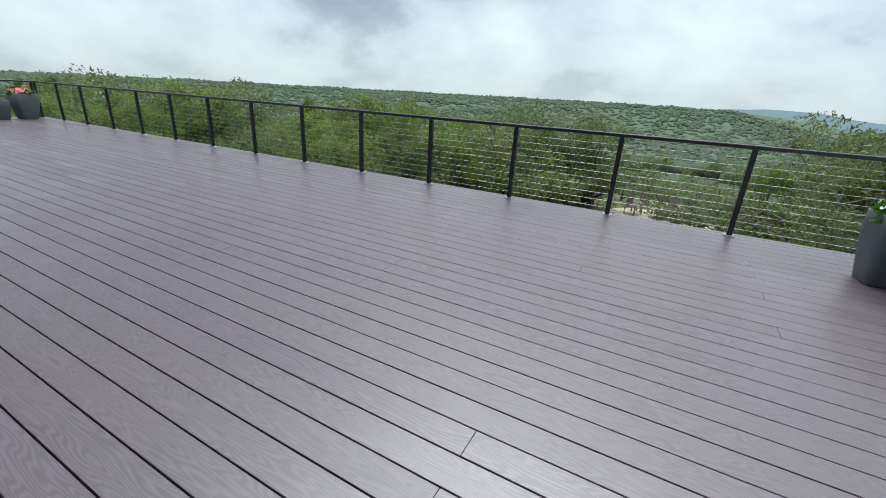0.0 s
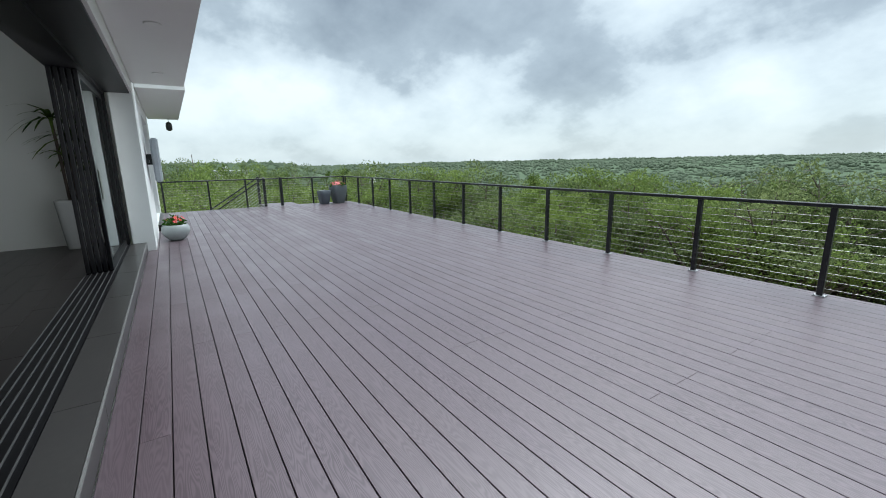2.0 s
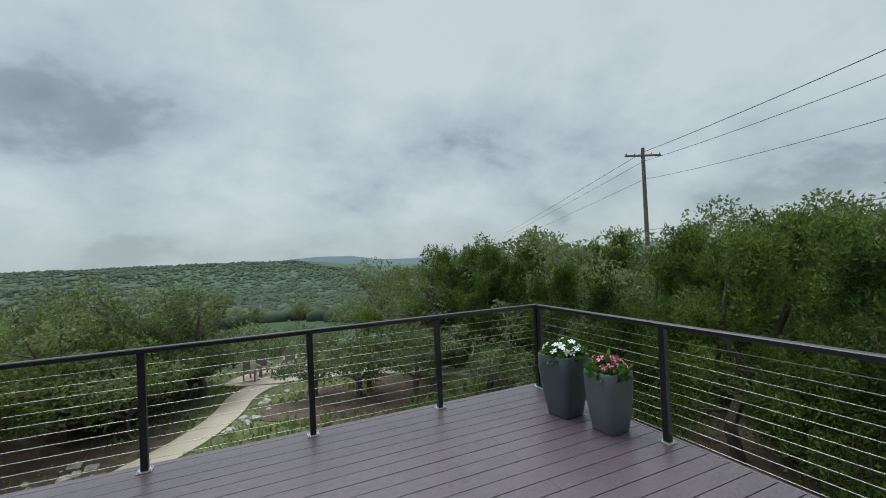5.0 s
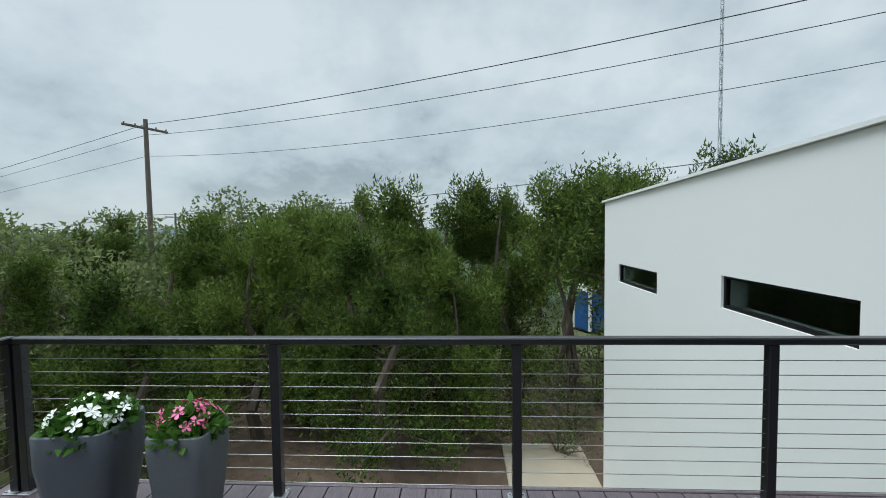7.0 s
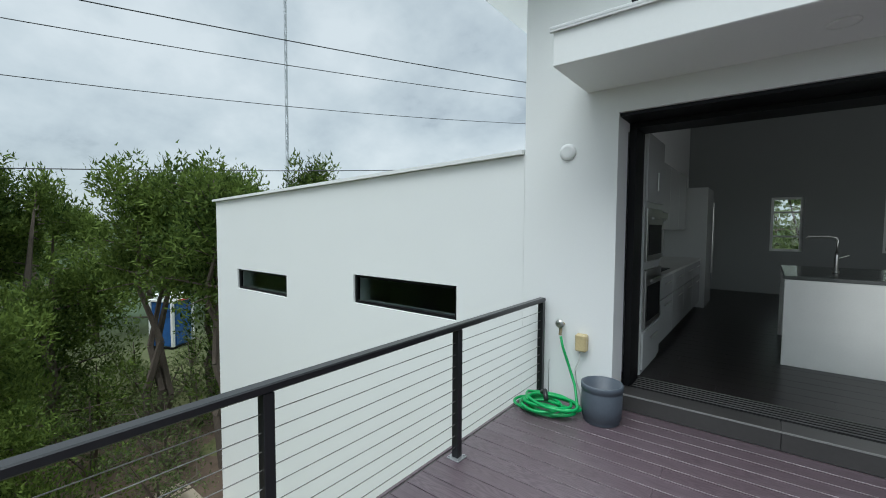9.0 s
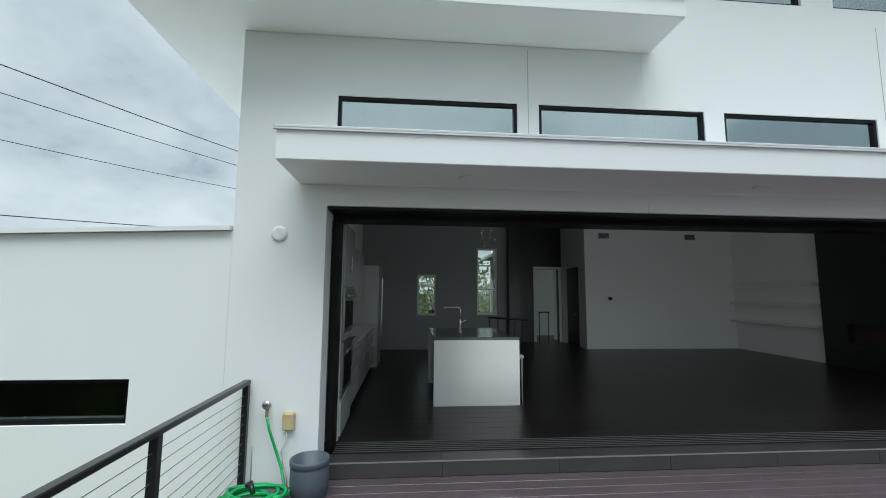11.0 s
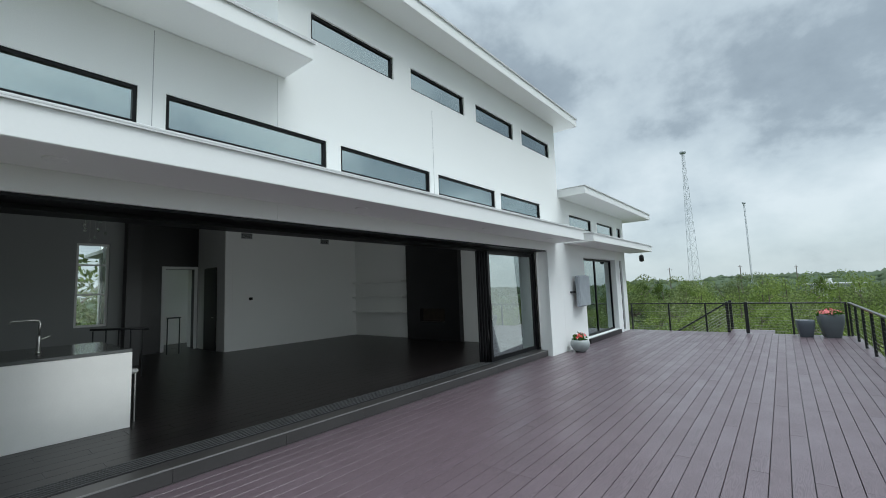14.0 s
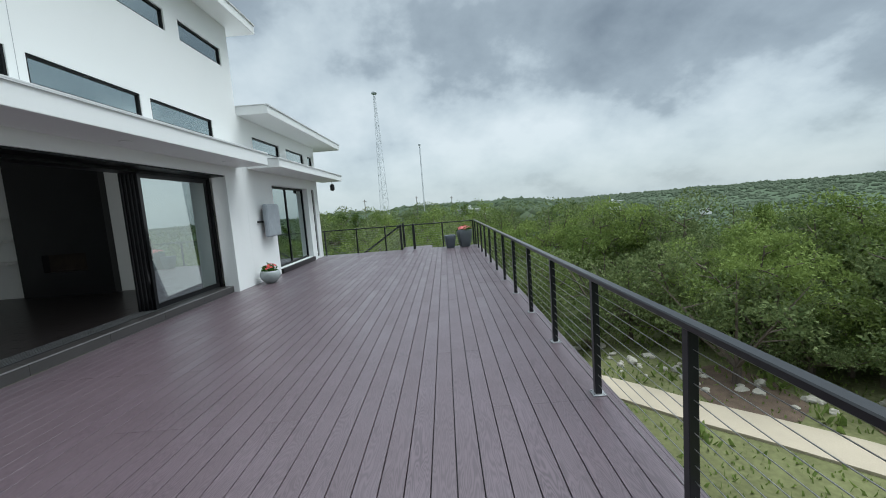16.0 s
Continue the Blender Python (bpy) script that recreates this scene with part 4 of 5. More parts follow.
for v in bm.verts:
    v.co += Vector((noise.noise(v.co * 4), noise.noise(v.co * 4 + Vector((5, 0, 0))) * 1.2, noise.noise(v.co * 3 + Vector((0, 9, 0))))) * 0.018
part("cover", bm, TARP, tv)
part("bracket", bmbox((0.25, -0.10, 0.32), (0.45, 0, 0.52), 0.005), RAIL, tv)
part("bracket_arm", bmbox((-0.16, -0.05, 0.36), (0.25, -0.02, 0.41), 0.004), RAIL, tv)
bf = thing("hanging_lantern", (17.3, 5.15, 2.73), "small dark hanging lantern under the canopy", "lantern")
part("hook", bmrod((0, 0, -0.10), (0, 0, 0), 0.006), RAIL, bf)
part("body", bmlathe([(0.02, -0.36), (0.075, -0.33), (0.085, -0.22), (0.07, -0.14), (0.02, -0.10)], 16), RAIL, bf)
bib = thing("hose_bib", (0.19, W, 0.70), "weathered brass hose tap with a round handle", "tap")
part("valve", bmrod((0, 0, 0), (0, -0.07, 0), 0.014), BRASS, bib)
part("spout", bmrod((0, -0.06, 0.0), (0, -0.075, -0.09), 0.013), BRASS, bib)
bm = bmlathe([(0.012, 0), (0.036, 0.004), (0.036, 0.014), (0.012, 0.018)], 14)
bm.transform(Matrix.Translation((0, -0.085, 0.015)) @ Matrix.Rotation(radians(90), 4, "X"))
part("wheel_handle", bm, STEEL, bib)
jb = thing("outlet_box", (0.32, W, 0.49), "yellowed weatherproof outlet box with a grey cable", "outlet box")
part("box", bmbox((0, -0.07, 0), (0.10, 0, 0.15), 0.012), BEIGE, jb)
part("cable", bmtube([(0.04, -0.04, 0.0), (0.035, -0.045, -0.08), (0.0, -0.05, -0.17), (0.02, -0.05, -0.28), (0.05, -0.04, -0.38), (0.06, -0.035, -0.488)], 0.006), CABLEW, jb)

wl = thing("wall_cable", (0.06, W - 0.004, 0.02), "thin white cable looped on the wall", "cable")
part("loop", bmtube([(0, 0, 0), (0, -0.006, 0.30), (0.005, -0.006, 0.33)], 0.004), CABLEW, wl)
for x in (2.575, 6.565):
    s = thing("control_joint", (x, W - 0.001, 2.98), "thin vertical joint in the stucco", "joint", "stucco joints", "structure")
    part("bead", bmbox((0, -0.001, 0), (0.006, 0.0005, 1.2 if x < 3.5 else 1.7)), GALV, s)

# ---- railings ----
RH, PS = 0.9225, 1.2192


def railing(name, p0, p1, posts, label, cables=10, back=0.0):
    """A cable railing from p0 to p1 with posts at the given distances."""
    a, b = Vector((*p0, 0)), Vector((*p1, 0))
    L = (b - a).length
    rz = math.degrees(math.atan2((b - a).y, (b - a).x))
    root = thing(name, (*p0, 0), label, "railing", "deck railings", rz=rz)
    part("top_rail", bmbox((-0.025, -0.03, RH - 0.038), (L + 0.025, 0.03, RH), 0.006), RAIL, root)
    pm = mesh_of("post", bmbox((-0.025, -0.025, 0.008), (0.025, 0.025, RH - 0.039), 0.003), RAIL)
    bmm = bmbox((-0.05, -0.05, 0.0), (0.05, 0.05, 0.008), 0.002)
    for sx in (-1, 1):
        for sy in (-1, 1):
            bmrod((0.037 * sx, 0.037 * sy, 0.008), (0.037 * sx, 0.037 * sy, 0.016), 0.007, n=6, bm=bmm)
    bmp = mesh_of("base_plate", bmm, GALV)
    for d in posts:
        p = new("post", pm)
        p.parent, p.location = root, (d, 0, 0)
        q = new("base_plate", bmp)
        q.parent = p
    cm = mesh_of("cable", bmrod((0, 0, 0), (L, 0, 0), 0.0026, n=6), CABLE)
    for k in range(cables):
        c = new("cable", cm)
        c.parent, c.location = root, (0, 0, 0.08 + 0.0795 * k)
    return root


XE = 17.07
railing("deck_railing", (0, 0), (XE, 0), [PS * k for k in range(15)], "long black cable railing along the valley side of the deck")
railing("deck_railing", (0, 0.07), (0, 5.60), [0, 1.515, 2.87, 4.217, 5.53], "black cable railing across the deck's near end")
railing("deck_railing", (XE, 0.07), (XE, 5.6), [0, 1.13, 3.25, 4.3, 5.48], "black cable railing across the deck's far end")
newel = thing("newel_post", (XE - 0.07, 2.26, 0), "thick black steel newel post at the stair head", "post")
part("post", bmbox((-0.045, -0.045, 0.01), (0.045, 0.045, RH + 0.02), 0.004), RAIL, newel)
part("base_plate", bmbox((-0.08, -0.08, 0), (0.08, 0.08, 0.01), 0.002), GALV, newel)


def stair_rail(x):
    root = thing("stair_handrail", (x, 2.75, 0), "sloping black cable handrail of the deck stair", "railing", "stair handrails")
    part("post", bmbox((-0.04, -0.04, 0), (0.04, 0.04, 0.95), 0.004), RAIL, root)
    part("top_rail", bmrod((0, 0, 0.92), (0, 2.6, -0.78), 0.022), RAIL, root)
    for k in range(8):
        part("cable", bmrod((0, 0, 0.10 + 0.095 * k), (0, 2.6, -1.60 + 0.095 * k), 0.003, n=6), STEEL, root)
    part("post", bmbox((-0.025, 2.55, -2.0), (0.025, 2.6, -0.75), 0.003), RAIL, root)


stair_rail(17.16)
stair_rail(18.25)
st = thing("deck_stair", (17.2, 2.75, 0), "plain wooden stair down from the deck's far end", "stair", kind="structure")
part("landing", bmbox((-0.1, -1.1, -0.15), (1.1, 0, -0.01), 0.004), DECK, st)
for k in range(12):
    part("tread", bmbox((0, 0.28 * k, -0.18 * (k + 1) - 0.03), (1.0, 0.28 * k + 0.29, -0.18 * (k + 1)), 0.004), DECK, st)

# ---- pots, flowers, hose ----


def flowers(root, r, z, n_leaf, n_flower, petal, hgt, seed, sq=False):
    rng = np.random.RandomState(seed)
    V, F = [], []

    def kite(c, d, s, w):
        up = d / np.linalg.norm(d)
        side = np.cross(up, rng.normal(size=3)); side /= np.linalg.norm(side)
        k = len(V)
        V.extend([c - up * s * 0.2, c + up * s * 0.4 + side * w, c + up * s, c + up * s * 0.4 - side * w])
        F.append((k, k + 1, k + 2, k + 3))

    for i in range(n_leaf):
        a, q = rng.uniform(0, 2 * math.pi), rng.uniform(0, 1) ** 0.5
        c = np.array([r * q * math.cos(a), r * q * math.sin(a), z + hgt * rng.uniform(0, 1) * (1.1 - 0.6 * q)])
        kite(c, rng.normal(size=3) + np.array([math.cos(a) * q, math.sin(a) * q, 0.6]), rng.uniform(0.04, 0.075), rng.uniform(0.012, 0.022))
    me = bpy.data.meshes.new("leaves")
    me.from_pydata([v.tolist() for v in V], [], F)
    me.materials.append(HERB)
    new("leaves", me).parent = root
    for i in range(n_flower):
        a, q = rng.uniform(0, 2 * math.pi), rng.uniform(0, 1) ** 0.5
        c = Vector((r * 1.02 * q * math.cos(a), r * 1.02 * q * math.sin(a), z + hgt * (1.15 - 0.55 * q) * rng.uniform(0.75, 1.05)))
        nrm = Vector((math.cos(a) * q, math.sin(a) * q, 0.9)) + Vector(rng.normal(size=3) * 0.35)
        bm = bmesh.new()
        o = bm.verts.new((0, 0, 0.0))
        for k in range(5):
            b = 2 * math.pi * k / 5
            p = [bm.verts.new((0.032 * rr * math.cos(b + t), 0.032 * rr * math.sin(b + t), zz)) for rr, t, zz in ((0.55, -0.5, 0.006), (1.0, -0.33, 0.008), (1.08, 0, 0.004), (1.0, 0.33, 0.008), (0.55, 0.5, 0.006))]
            bm.faces.new((o, *p))
        f = part("blossom", bm, petal, root)
        f.matrix_basis = Matrix.Translation(c) @ nrm.to_track_quat("Z", "Y").to_matrix().to_4x4() @ Matrix.Diagonal((*[rng.uniform(0.8, 1.3)] * 3, 1))


def tall_planter(x, y, h, r0, r1, m, petal, seed, label, rz=0, square=0.75, blossoms=30):
    root = thing("flower_planter", (x, y, 0), label, "planter", "deck planters", rz=rz)
    prof = [(r0 * 0.96, 0.0), (r0, 0.01), (r0 * 0.6 + r1 * 0.45, h * 0.38), (r1 * 0.99, h * 0.72), (r1, h * 0.99), (r1 * 0.985, h), (r1 * 0.90, h), (r1 * 0.89, h - 0.06)]
    part("pot", bmlathe(prof, 40, square), m, root)
    part("soil", bmlathe([(r1 * 0.87, h - 0.062), (r1 * 0.87, h - 0.05)], 24, square), SOIL, root)
    if petal:
        flowers(root, r1 * 1.02, h - 0.06, 640, blossoms, petal, 0.18, seed)
    return root


tall_planter(0.27, 0.74, 0.56, 0.125, 0.18, PLANTER, WHITEP, 3, "tall slate-grey planter full of white flowers by the railing", 8)
tall_planter(0.19, 1.20, 0.50, 0.112, 0.150, PLANTER2, PINK, 4, "square grey planter full of pink flowers by the railing", 4, 0.95)
tall_planter(16.70, 0.42, 0.62, 0.16, 0.25, PLANTER2, SALMON, 5, "tall grey planter with salmon flowers at the far corner", 10, 0.95, 90)
tall_planter(16.62, 0.95, 0.46, 0.13, 0.19, PLANTER, None, 6, "lower grey planter beside the flowering one", 10, 0.6)

bowl = thing("flower_bowl", (11.62, 5.35, 0), "round pale grey bowl planted with red flowers against the wall", "planter")
part("pot", bmlathe([(0.10, 0), (0.13, 0.015), (0.20, 0.09), (0.235, 0.17), (0.225, 0.25), (0.195, 0.295), (0.18, 0.295), (0.18, 0.26)], 32), BOWL, bowl)
part("soil", bmlathe([(0.178, 0.25), (0.178, 0.262)], 24), SOIL, bowl)
flowers(bowl, 0.17, 0.26, 220, 14, REDP, 0.2, 8)
part("trellis", bmtube([(0.20, 0.05, 0.16), (0.20, 0.05, 0.42), (0.34, 0.05, 0.42), (0.34, 0.05, 0.0)], 0.008), RAIL, bowl, "thin black metal hoop")

pot = thing("empty_pot", (0.60, 5.44 + 0.02, 0), "empty blue-grey barrel-shaped plastic pot", "pot")
part("pot", bmlathe([(0.135, 0), (0.14, 0.01), (0.142, 0.035), (0.150, 0.04), (0.158, 0.14), (0.157, 0.25), (0.152, 0.262), (0.162, 0.268), (0.164, 0.305), (0.16, 0.312), (0.148, 0.312), (0.146, 0.06)], 40), BARREL, pot)
part("soil", bmlathe([(0.14, 0.062), (0.14, 0.075)], 24), SOIL, pot)

hz = thing("garden_hose", (0.17, 5.36, 0), "coiled bright green garden hose lying on the deck", "hose")
pts, rngh = [], random.Random(4)
for k in range(7):
    cx, cy = rngh.uniform(-0.06, 0.08), rngh.uniform(-0.04, 0.04)
    ra, rb = rngh.uniform(0.17, 0.27), rngh.uniform(0.10, 0.18)
    for i in range(22):
        a = 2 * math.pi * i / 22 + k * 0.7
        pts.append((cx + ra * math.cos(a), cy + rb * math.sin(a), 0.016 + 0.014 * k + 0.012 * math.sin(3 * a + k)))
sm = []
for i in range(len(pts)):
    q = [Vector(pts[min(max(i + d, 0), len(pts) - 1)]) for d in (-2, -1, 0, 1, 2)]
    sm.append(sum(q, Vector()) / 5)
part("coil", bmtube(sm, 0.013, 8), HOSE, hz)
e = sm[-1]
part("riser", bmtube([(0.24, 0.02, 0.03), (0.23, 0.10, 0.08), (0.17, 0.20, 0.20), (0.10, 0.225, 0.36), (0.05, 0.22, 0.50), (0.025, 0.222, 0.60)], 0.012), HOSE, hz)
part("nozzle", bmtube([(-0.02, -0.05, 0.17), (0.02, -0.08, 0.20), (0.06, -0.14, 0.15)], 0.02), RAIL, hz, "black and brass spray nozzle")

# ---- yard below ----
def strip(name, pts, w, m, label, cat, dz):
    bm = bmesh.new()
    P = [Vector(p) for p in pts]
    rows = []
    n = 40
    for i in range(n + 1):
        t = i / n * (len(P) - 1)
        k = min(int(t), len(P) - 2)
        a, b, c, d = P[max(k - 1, 0)], P[k], P[k + 1], P[min(k + 2, len(P) - 1)]
        u = t - k
        q = 0.5 * ((2 * b) + (c - a) * u + (2 * a - 5 * b + 4 * c - d) * u * u + (3 * b - a - 3 * c + d) * u ** 3)
        g = ((c - a) * 0.5 * (1 - u) + (d - b) * 0.5 * u).normalized()
        s = Vector((-g.y, g.x)) * w / 2
        rows.append([bm.verts.new((*(q + s * e), height(*(q + s * e)) + z)) for e, z in ((-1, -0.1), (-1, dz), (1, dz), (1, -0.1))])
    for a, b in zip(rows, rows[1:]):
        for k in range(3):
            bm.faces.new((a[k], b[k], b[k + 1], a[k + 1]))
    return structure(name, bm, m, label, cat)


PATHLINE = [(22, 4.5), (16, -1.3), (11.2, -5.9), (6.1, -10.8), (4.2, -13.8), (3.4, -16.6), (1.6, -18.2), (-1.4, -17.6), (-4.2, -15.9), (-7.5, -13.4)]
strip("path", PATHLINE, 1.2, CONC, "pale curving concrete garden path", "path", 0.07)


def near_path(x, y, d):
    p = Vector((x, y))
    for a, c in zip(PATHLINE, PATHLINE[1:]):
        a, c = Vector(a), Vector(c)
        t = min(1, max(0, (p - a).dot(c - a) / (c - a).length_squared))
        if (p - a.lerp(c, t)).length < d:
            return True
    return False


bm = bmesh.new()
ring = []
for i in range(40):
    a = 2 * math.pi * i / 40
    r = 1 + 0.10 * noise.noise((math.cos(a) * 1.5, math.sin(a) * 1.5, 2))
    x, y = 1.4 + 2.9 * r * math.cos(a), -18.9 + 1.5 * r * math.sin(a)
    ring.append(bm.verts.new((x, y, G0 + 0.10 - 0.15)))
top = [bm.verts.new((v.co.x, v.co.y, G0 + 0.10)) for v in ring]
for i in range(40):
    bm.faces.new((ring[i], ring[(i + 1) % 40], top[(i + 1) % 40], top[i]))
bm.faces.new(top)
structure("patio", bm, CONC, "pale concrete fire pit patio among the trees", "patio")


def bed(name, x, y, rx, ry, m, label, dz):
    bm = bmesh.new()
    c = bm.verts.new((x, y, height(x, y) + dz + 0.05))
    rg = []
    for i in range(36):
        a = 2 * math.pi * i / 36
        r = 1 + 0.25 * noise.noise((math.cos(a) * 1.3 + x, math.sin(a) * 1.3 + y, 5))
        px, py = x + rx * r * math.cos(a), y + ry * r * math.sin(a)
        rg.append(bm.verts.new((px, py, height(px, py) + dz)))
    for i in range(36):
        bm.faces.new((c, rg[i], rg[(i + 1) % 36]))
    structure(name, bm, m, label, "ground")


bed("mulch_bed", -1.0, -13.6, 3.6, 2.4, MULCH, "brown mulch bed under the small trees", 0.02)
bed("mulch_bed", 8.4, -14.5, 3.2, 3.8, MULCH, "brown mulch slope beside the path", 0.02)
bed("mulch_bed", 9.9, -9.3, 1.9, 1.2, MULCH, "brown mulch and stones beyond the path", 0.02)
bed("mulch_bed", 13.0, -6.9, 1.9, 1.2, MULCH, "brown mulch and stones beyond the path", 0.02)
bed("mulch_bed", -10.0, 1.0, 4.2, 9.0, MULCH, "brown mulch under the cedars beside the wing", 0.03)
structure("side_pavement", bmbox((-8.6, 3.6, G0 - 0.2), (-6.0, 5.65, G0 + 0.09), 0.02), CONC, "pale concrete slab beside the wing", "pavement")


def rock(x, y, s, rng):
    bm = bmesh.new()
    bmesh.ops.create_icosphere(bm, subdivisions=2, radius=1)
    o = Vector((rng.uniform(0, 50), rng.uniform(0, 50), 0))
    for v in bm.verts:
        v.co *= 1 + 0.45 * noise.noise(v.co * 1.1 + o) + 0.15 * noise.noise(v.co * 3 + o)
        v.co = Vector((v.co.x * s, v.co.y * s * 0.8, v.co.z * s * 0.55))
    ob = part("rock", bm, ROCK)
    ob.matrix_world = pose(x, y, height(x, y) + s * 0.2, 0, 0, rng.uniform(0, 360))
    tagged(ob, "rough pale limestone boulder beside the path", "rock", "path rocks")


rr = random.Random(12)
k = 0
while k < 110:
    t = rr.random()
    if k % 3 == 0:
        px, py = 5.2 - 2.2 * t + rr.uniform(-1.6, 0.4), -11.8 - 4.5 * t
    else:
        px, py = 16 - 10 * t + rr.uniform(0.0, 2.0), -2.4 - 8.8 * t - rr.uniform(0.6, 1.9)
    k += 1
    if not near_path(px, py, 0.8):
        rock(px, py, rr.uniform(0.05, 0.22), rr)


def garden_chair(x, y, rz):
    c = thing("garden_chair", (x, y, G0 + 0.1), "weathered slatted wooden garden chair on the patio", "chair", "patio chairs", rz=rz)
    for a in (-0.3, 0.3):
        part("leg", bmbox((a - 0.03, -0.3, 0), (a + 0.03, -0.24, 0.55), 0.005), WOOD, c)
        part("leg", bmbox((a - 0.03, 0.28, 0), (a + 0.03, 0.34, 0.35), 0.005), WOOD, c)
        part("armrest", bmbox((a - 0.06, -0.34, 0.55), (a + 0.06, 0.4, 0.58), 0.005), WOOD, c)
    for k in range(5):
        part("seat_slat", bmbox((-0.27, -0.27 + 0.12 * k, 0.36), (0.27, -0.17 + 0.12 * k, 0.385), 0.004), WOOD, c)
        part("back_slat", bmbox((-0.27 + 0.112 * k, 0.30, 0.38), (-0.17 + 0.112 * k, 0.33, 1.0), 0.004), WOOD, c)


for x, y, a in ((3.1, -18.7, 240), (2.6, -19.4, 200), (1.3, -19.8, 175), (0.3, -19.5, 140)):
    garden_chair(x, y, a)
tb = thing("patio_table", (1.7, -18.8, G0 + 0.1), "low round grey fire table on the patio", "table")
part("top", bmlathe([(0.6, 0.38), (0.62, 0.39), (0.62, 0.43), (0.6, 0.44)], 28), WOOD, tb)
part("base", bmlathe([(0.35, 0), (0.30, 0.05), (0.28, 0.33), (0.35, 0.38)], 20), WOOD, tb)

# ---- power line, masts, far houses ----
LX, LY = 0.383, 0.924


def utility_pole(x, y, top, arms, label):
    g = height(x, y)
    root = thing("utility_pole", (x, y, g - 0.2), label, "utility pole", "power line poles", rz=math.degrees(math.atan2(LY, LX)))
    H = top - g + 0.2
    part("pole", bmrod((0, 0, 0), (0, 0, H), 0.17, 0.11, 12), POLE, root)
    for z in arms:
        a = part("crossarm", bmbox((-0.06, -1.2, H - z - 0.06), (0.06, 1.2, H - z + 0.06), 0.008), POLE, root)
        for s in (-1.1, -0.55, 0.55, 1.1):
            part("insulator", bmlathe([(0.03, H - z + 0.06), (0.05, H - z + 0.12), (0.03, H - z + 0.2)], 8), GALV, a).location = (0, s, 0)
    return root


P0, P1, P2 = Vector((-20.4, -15.1)), Vector((-56.8, -103)), Vector((-3.3, 26.2))
ZT = 7.5
utility_pole(*P0, ZT + 0.35, (0.5,), "weathered wooden utility pole with a crossarm")
utility_pole(-46, -32, 3.8, (0.5,), "shorter wooden utility pole among the trees")
utility_pole(*P2, ZT + 1.0, (0.5,), "wooden utility pole behind the house")
utility_pole(*P1, 2.6, (0.5,), "distant wooden utility pole")


def power_line(a, za, b, zb, off, sag, r=0.016):
    n = Vector((-LY, LX)) * off
    pts = []
    for i in range(25):
        t = i / 24
        p = a.lerp(b, t) + n
        pts.append((p.x, p.y, za + (zb - za) * t - sag * 4 * t * (1 - t)))
    tagged(part("power_line", bmtube(pts, r, 5), WIRE), "thin dark overhead power line", "cable", "power lines")


for za, zb, sag, zc, r in ((7.57, 8.22, 0.70, 3.0, 0.017), (6.97, 7.73, 0.92, 2.5, 0.013), (5.8, 6.94, 1.24, 1.4, 0.011), (2.5, 5.08, 0.76, -0.6, 0.014)):
    power_line(P0, za, P2, zb, 0.0, sag, r)
    power_line(P1, zc, P0, za, 0.0, 0.4, r)


def lattice_tower(x, y, base, top, w0, w1, label, thick):
    root = thing("radio_tower", (x, y, base), label, "tower", "radio towers")
    H, n = top - base, 16
    c = [(math.cos(a), math.sin(a)) for a in (0.3, 0.3 + 2.094, 0.3 + 4.189)]
    for i in range(3):
        part("leg", bmrod((w0 * c[i][0], w0 * c[i][1], 0), (w1 * c[i][0], w1 * c[i][1], H), thick, thick * 0.7, 6), TOWERM, root)
    bm = bmesh.new()
    for k in range(n):
        za, zb = H * k / n, H * (k + 1) / n
        wa, wb = w0 + (w1 - w0) * k / n, w0 + (w1 - w0) * (k + 1) / n
        for i in range(3):
            j = (i + 1) % 3
            bmrod((wa * c[i][0], wa * c[i][1], za), (wb * c[j][0], wb * c[j][1], zb), thick * 0.5, n=4, bm=bm)
            bmrod((wa * c[j][0], wa * c[j][1], za), (wb * c[i][0], wb * c[i][1], zb), thick * 0.5, n=4, bm=bm)
            bmrod((wb * c[i][0], wb * c[i][1], zb), (wb * c[j][0], wb * c[j][1], zb), thick * 0.5, n=4, bm=bm)
    part("bracing", bm, TOWERM, root)["kind"] = "stuff"
    part("antenna", bmlathe([(w1 * 2.2, H), (w1 * 2.4, H + thick * 12), (w1, H + thick * 13)], 10), TOWERM, root)


def polar(az, d):
    return 1.6 + d * math.cos(radians(az)), 1.36 + d * math.sin(radians(az))


lattice_tower(*polar(8.1, 260), -6, 71.0, 3.4, 0.7, "tall pale lattice radio tower", 0.10)
lattice_tower(*polar(2.65, 300), -6, 45, 0.45, 0.4, "slim pale guyed mast", 0.08)
for az, d, top in ((10.6, 150, 5.6), (3.6, 170, 6.0), (-1.2, 180, 5.2)):
    utility_pole(*polar(az, d), top, (0.6,), "distant wooden utility pole above the trees")
mx, my = polar(147.9, 60)
lattice_tower(mx, my, -5, 32, 0.22, 0.18, "slim tall mast behind the low wing", 0.05)


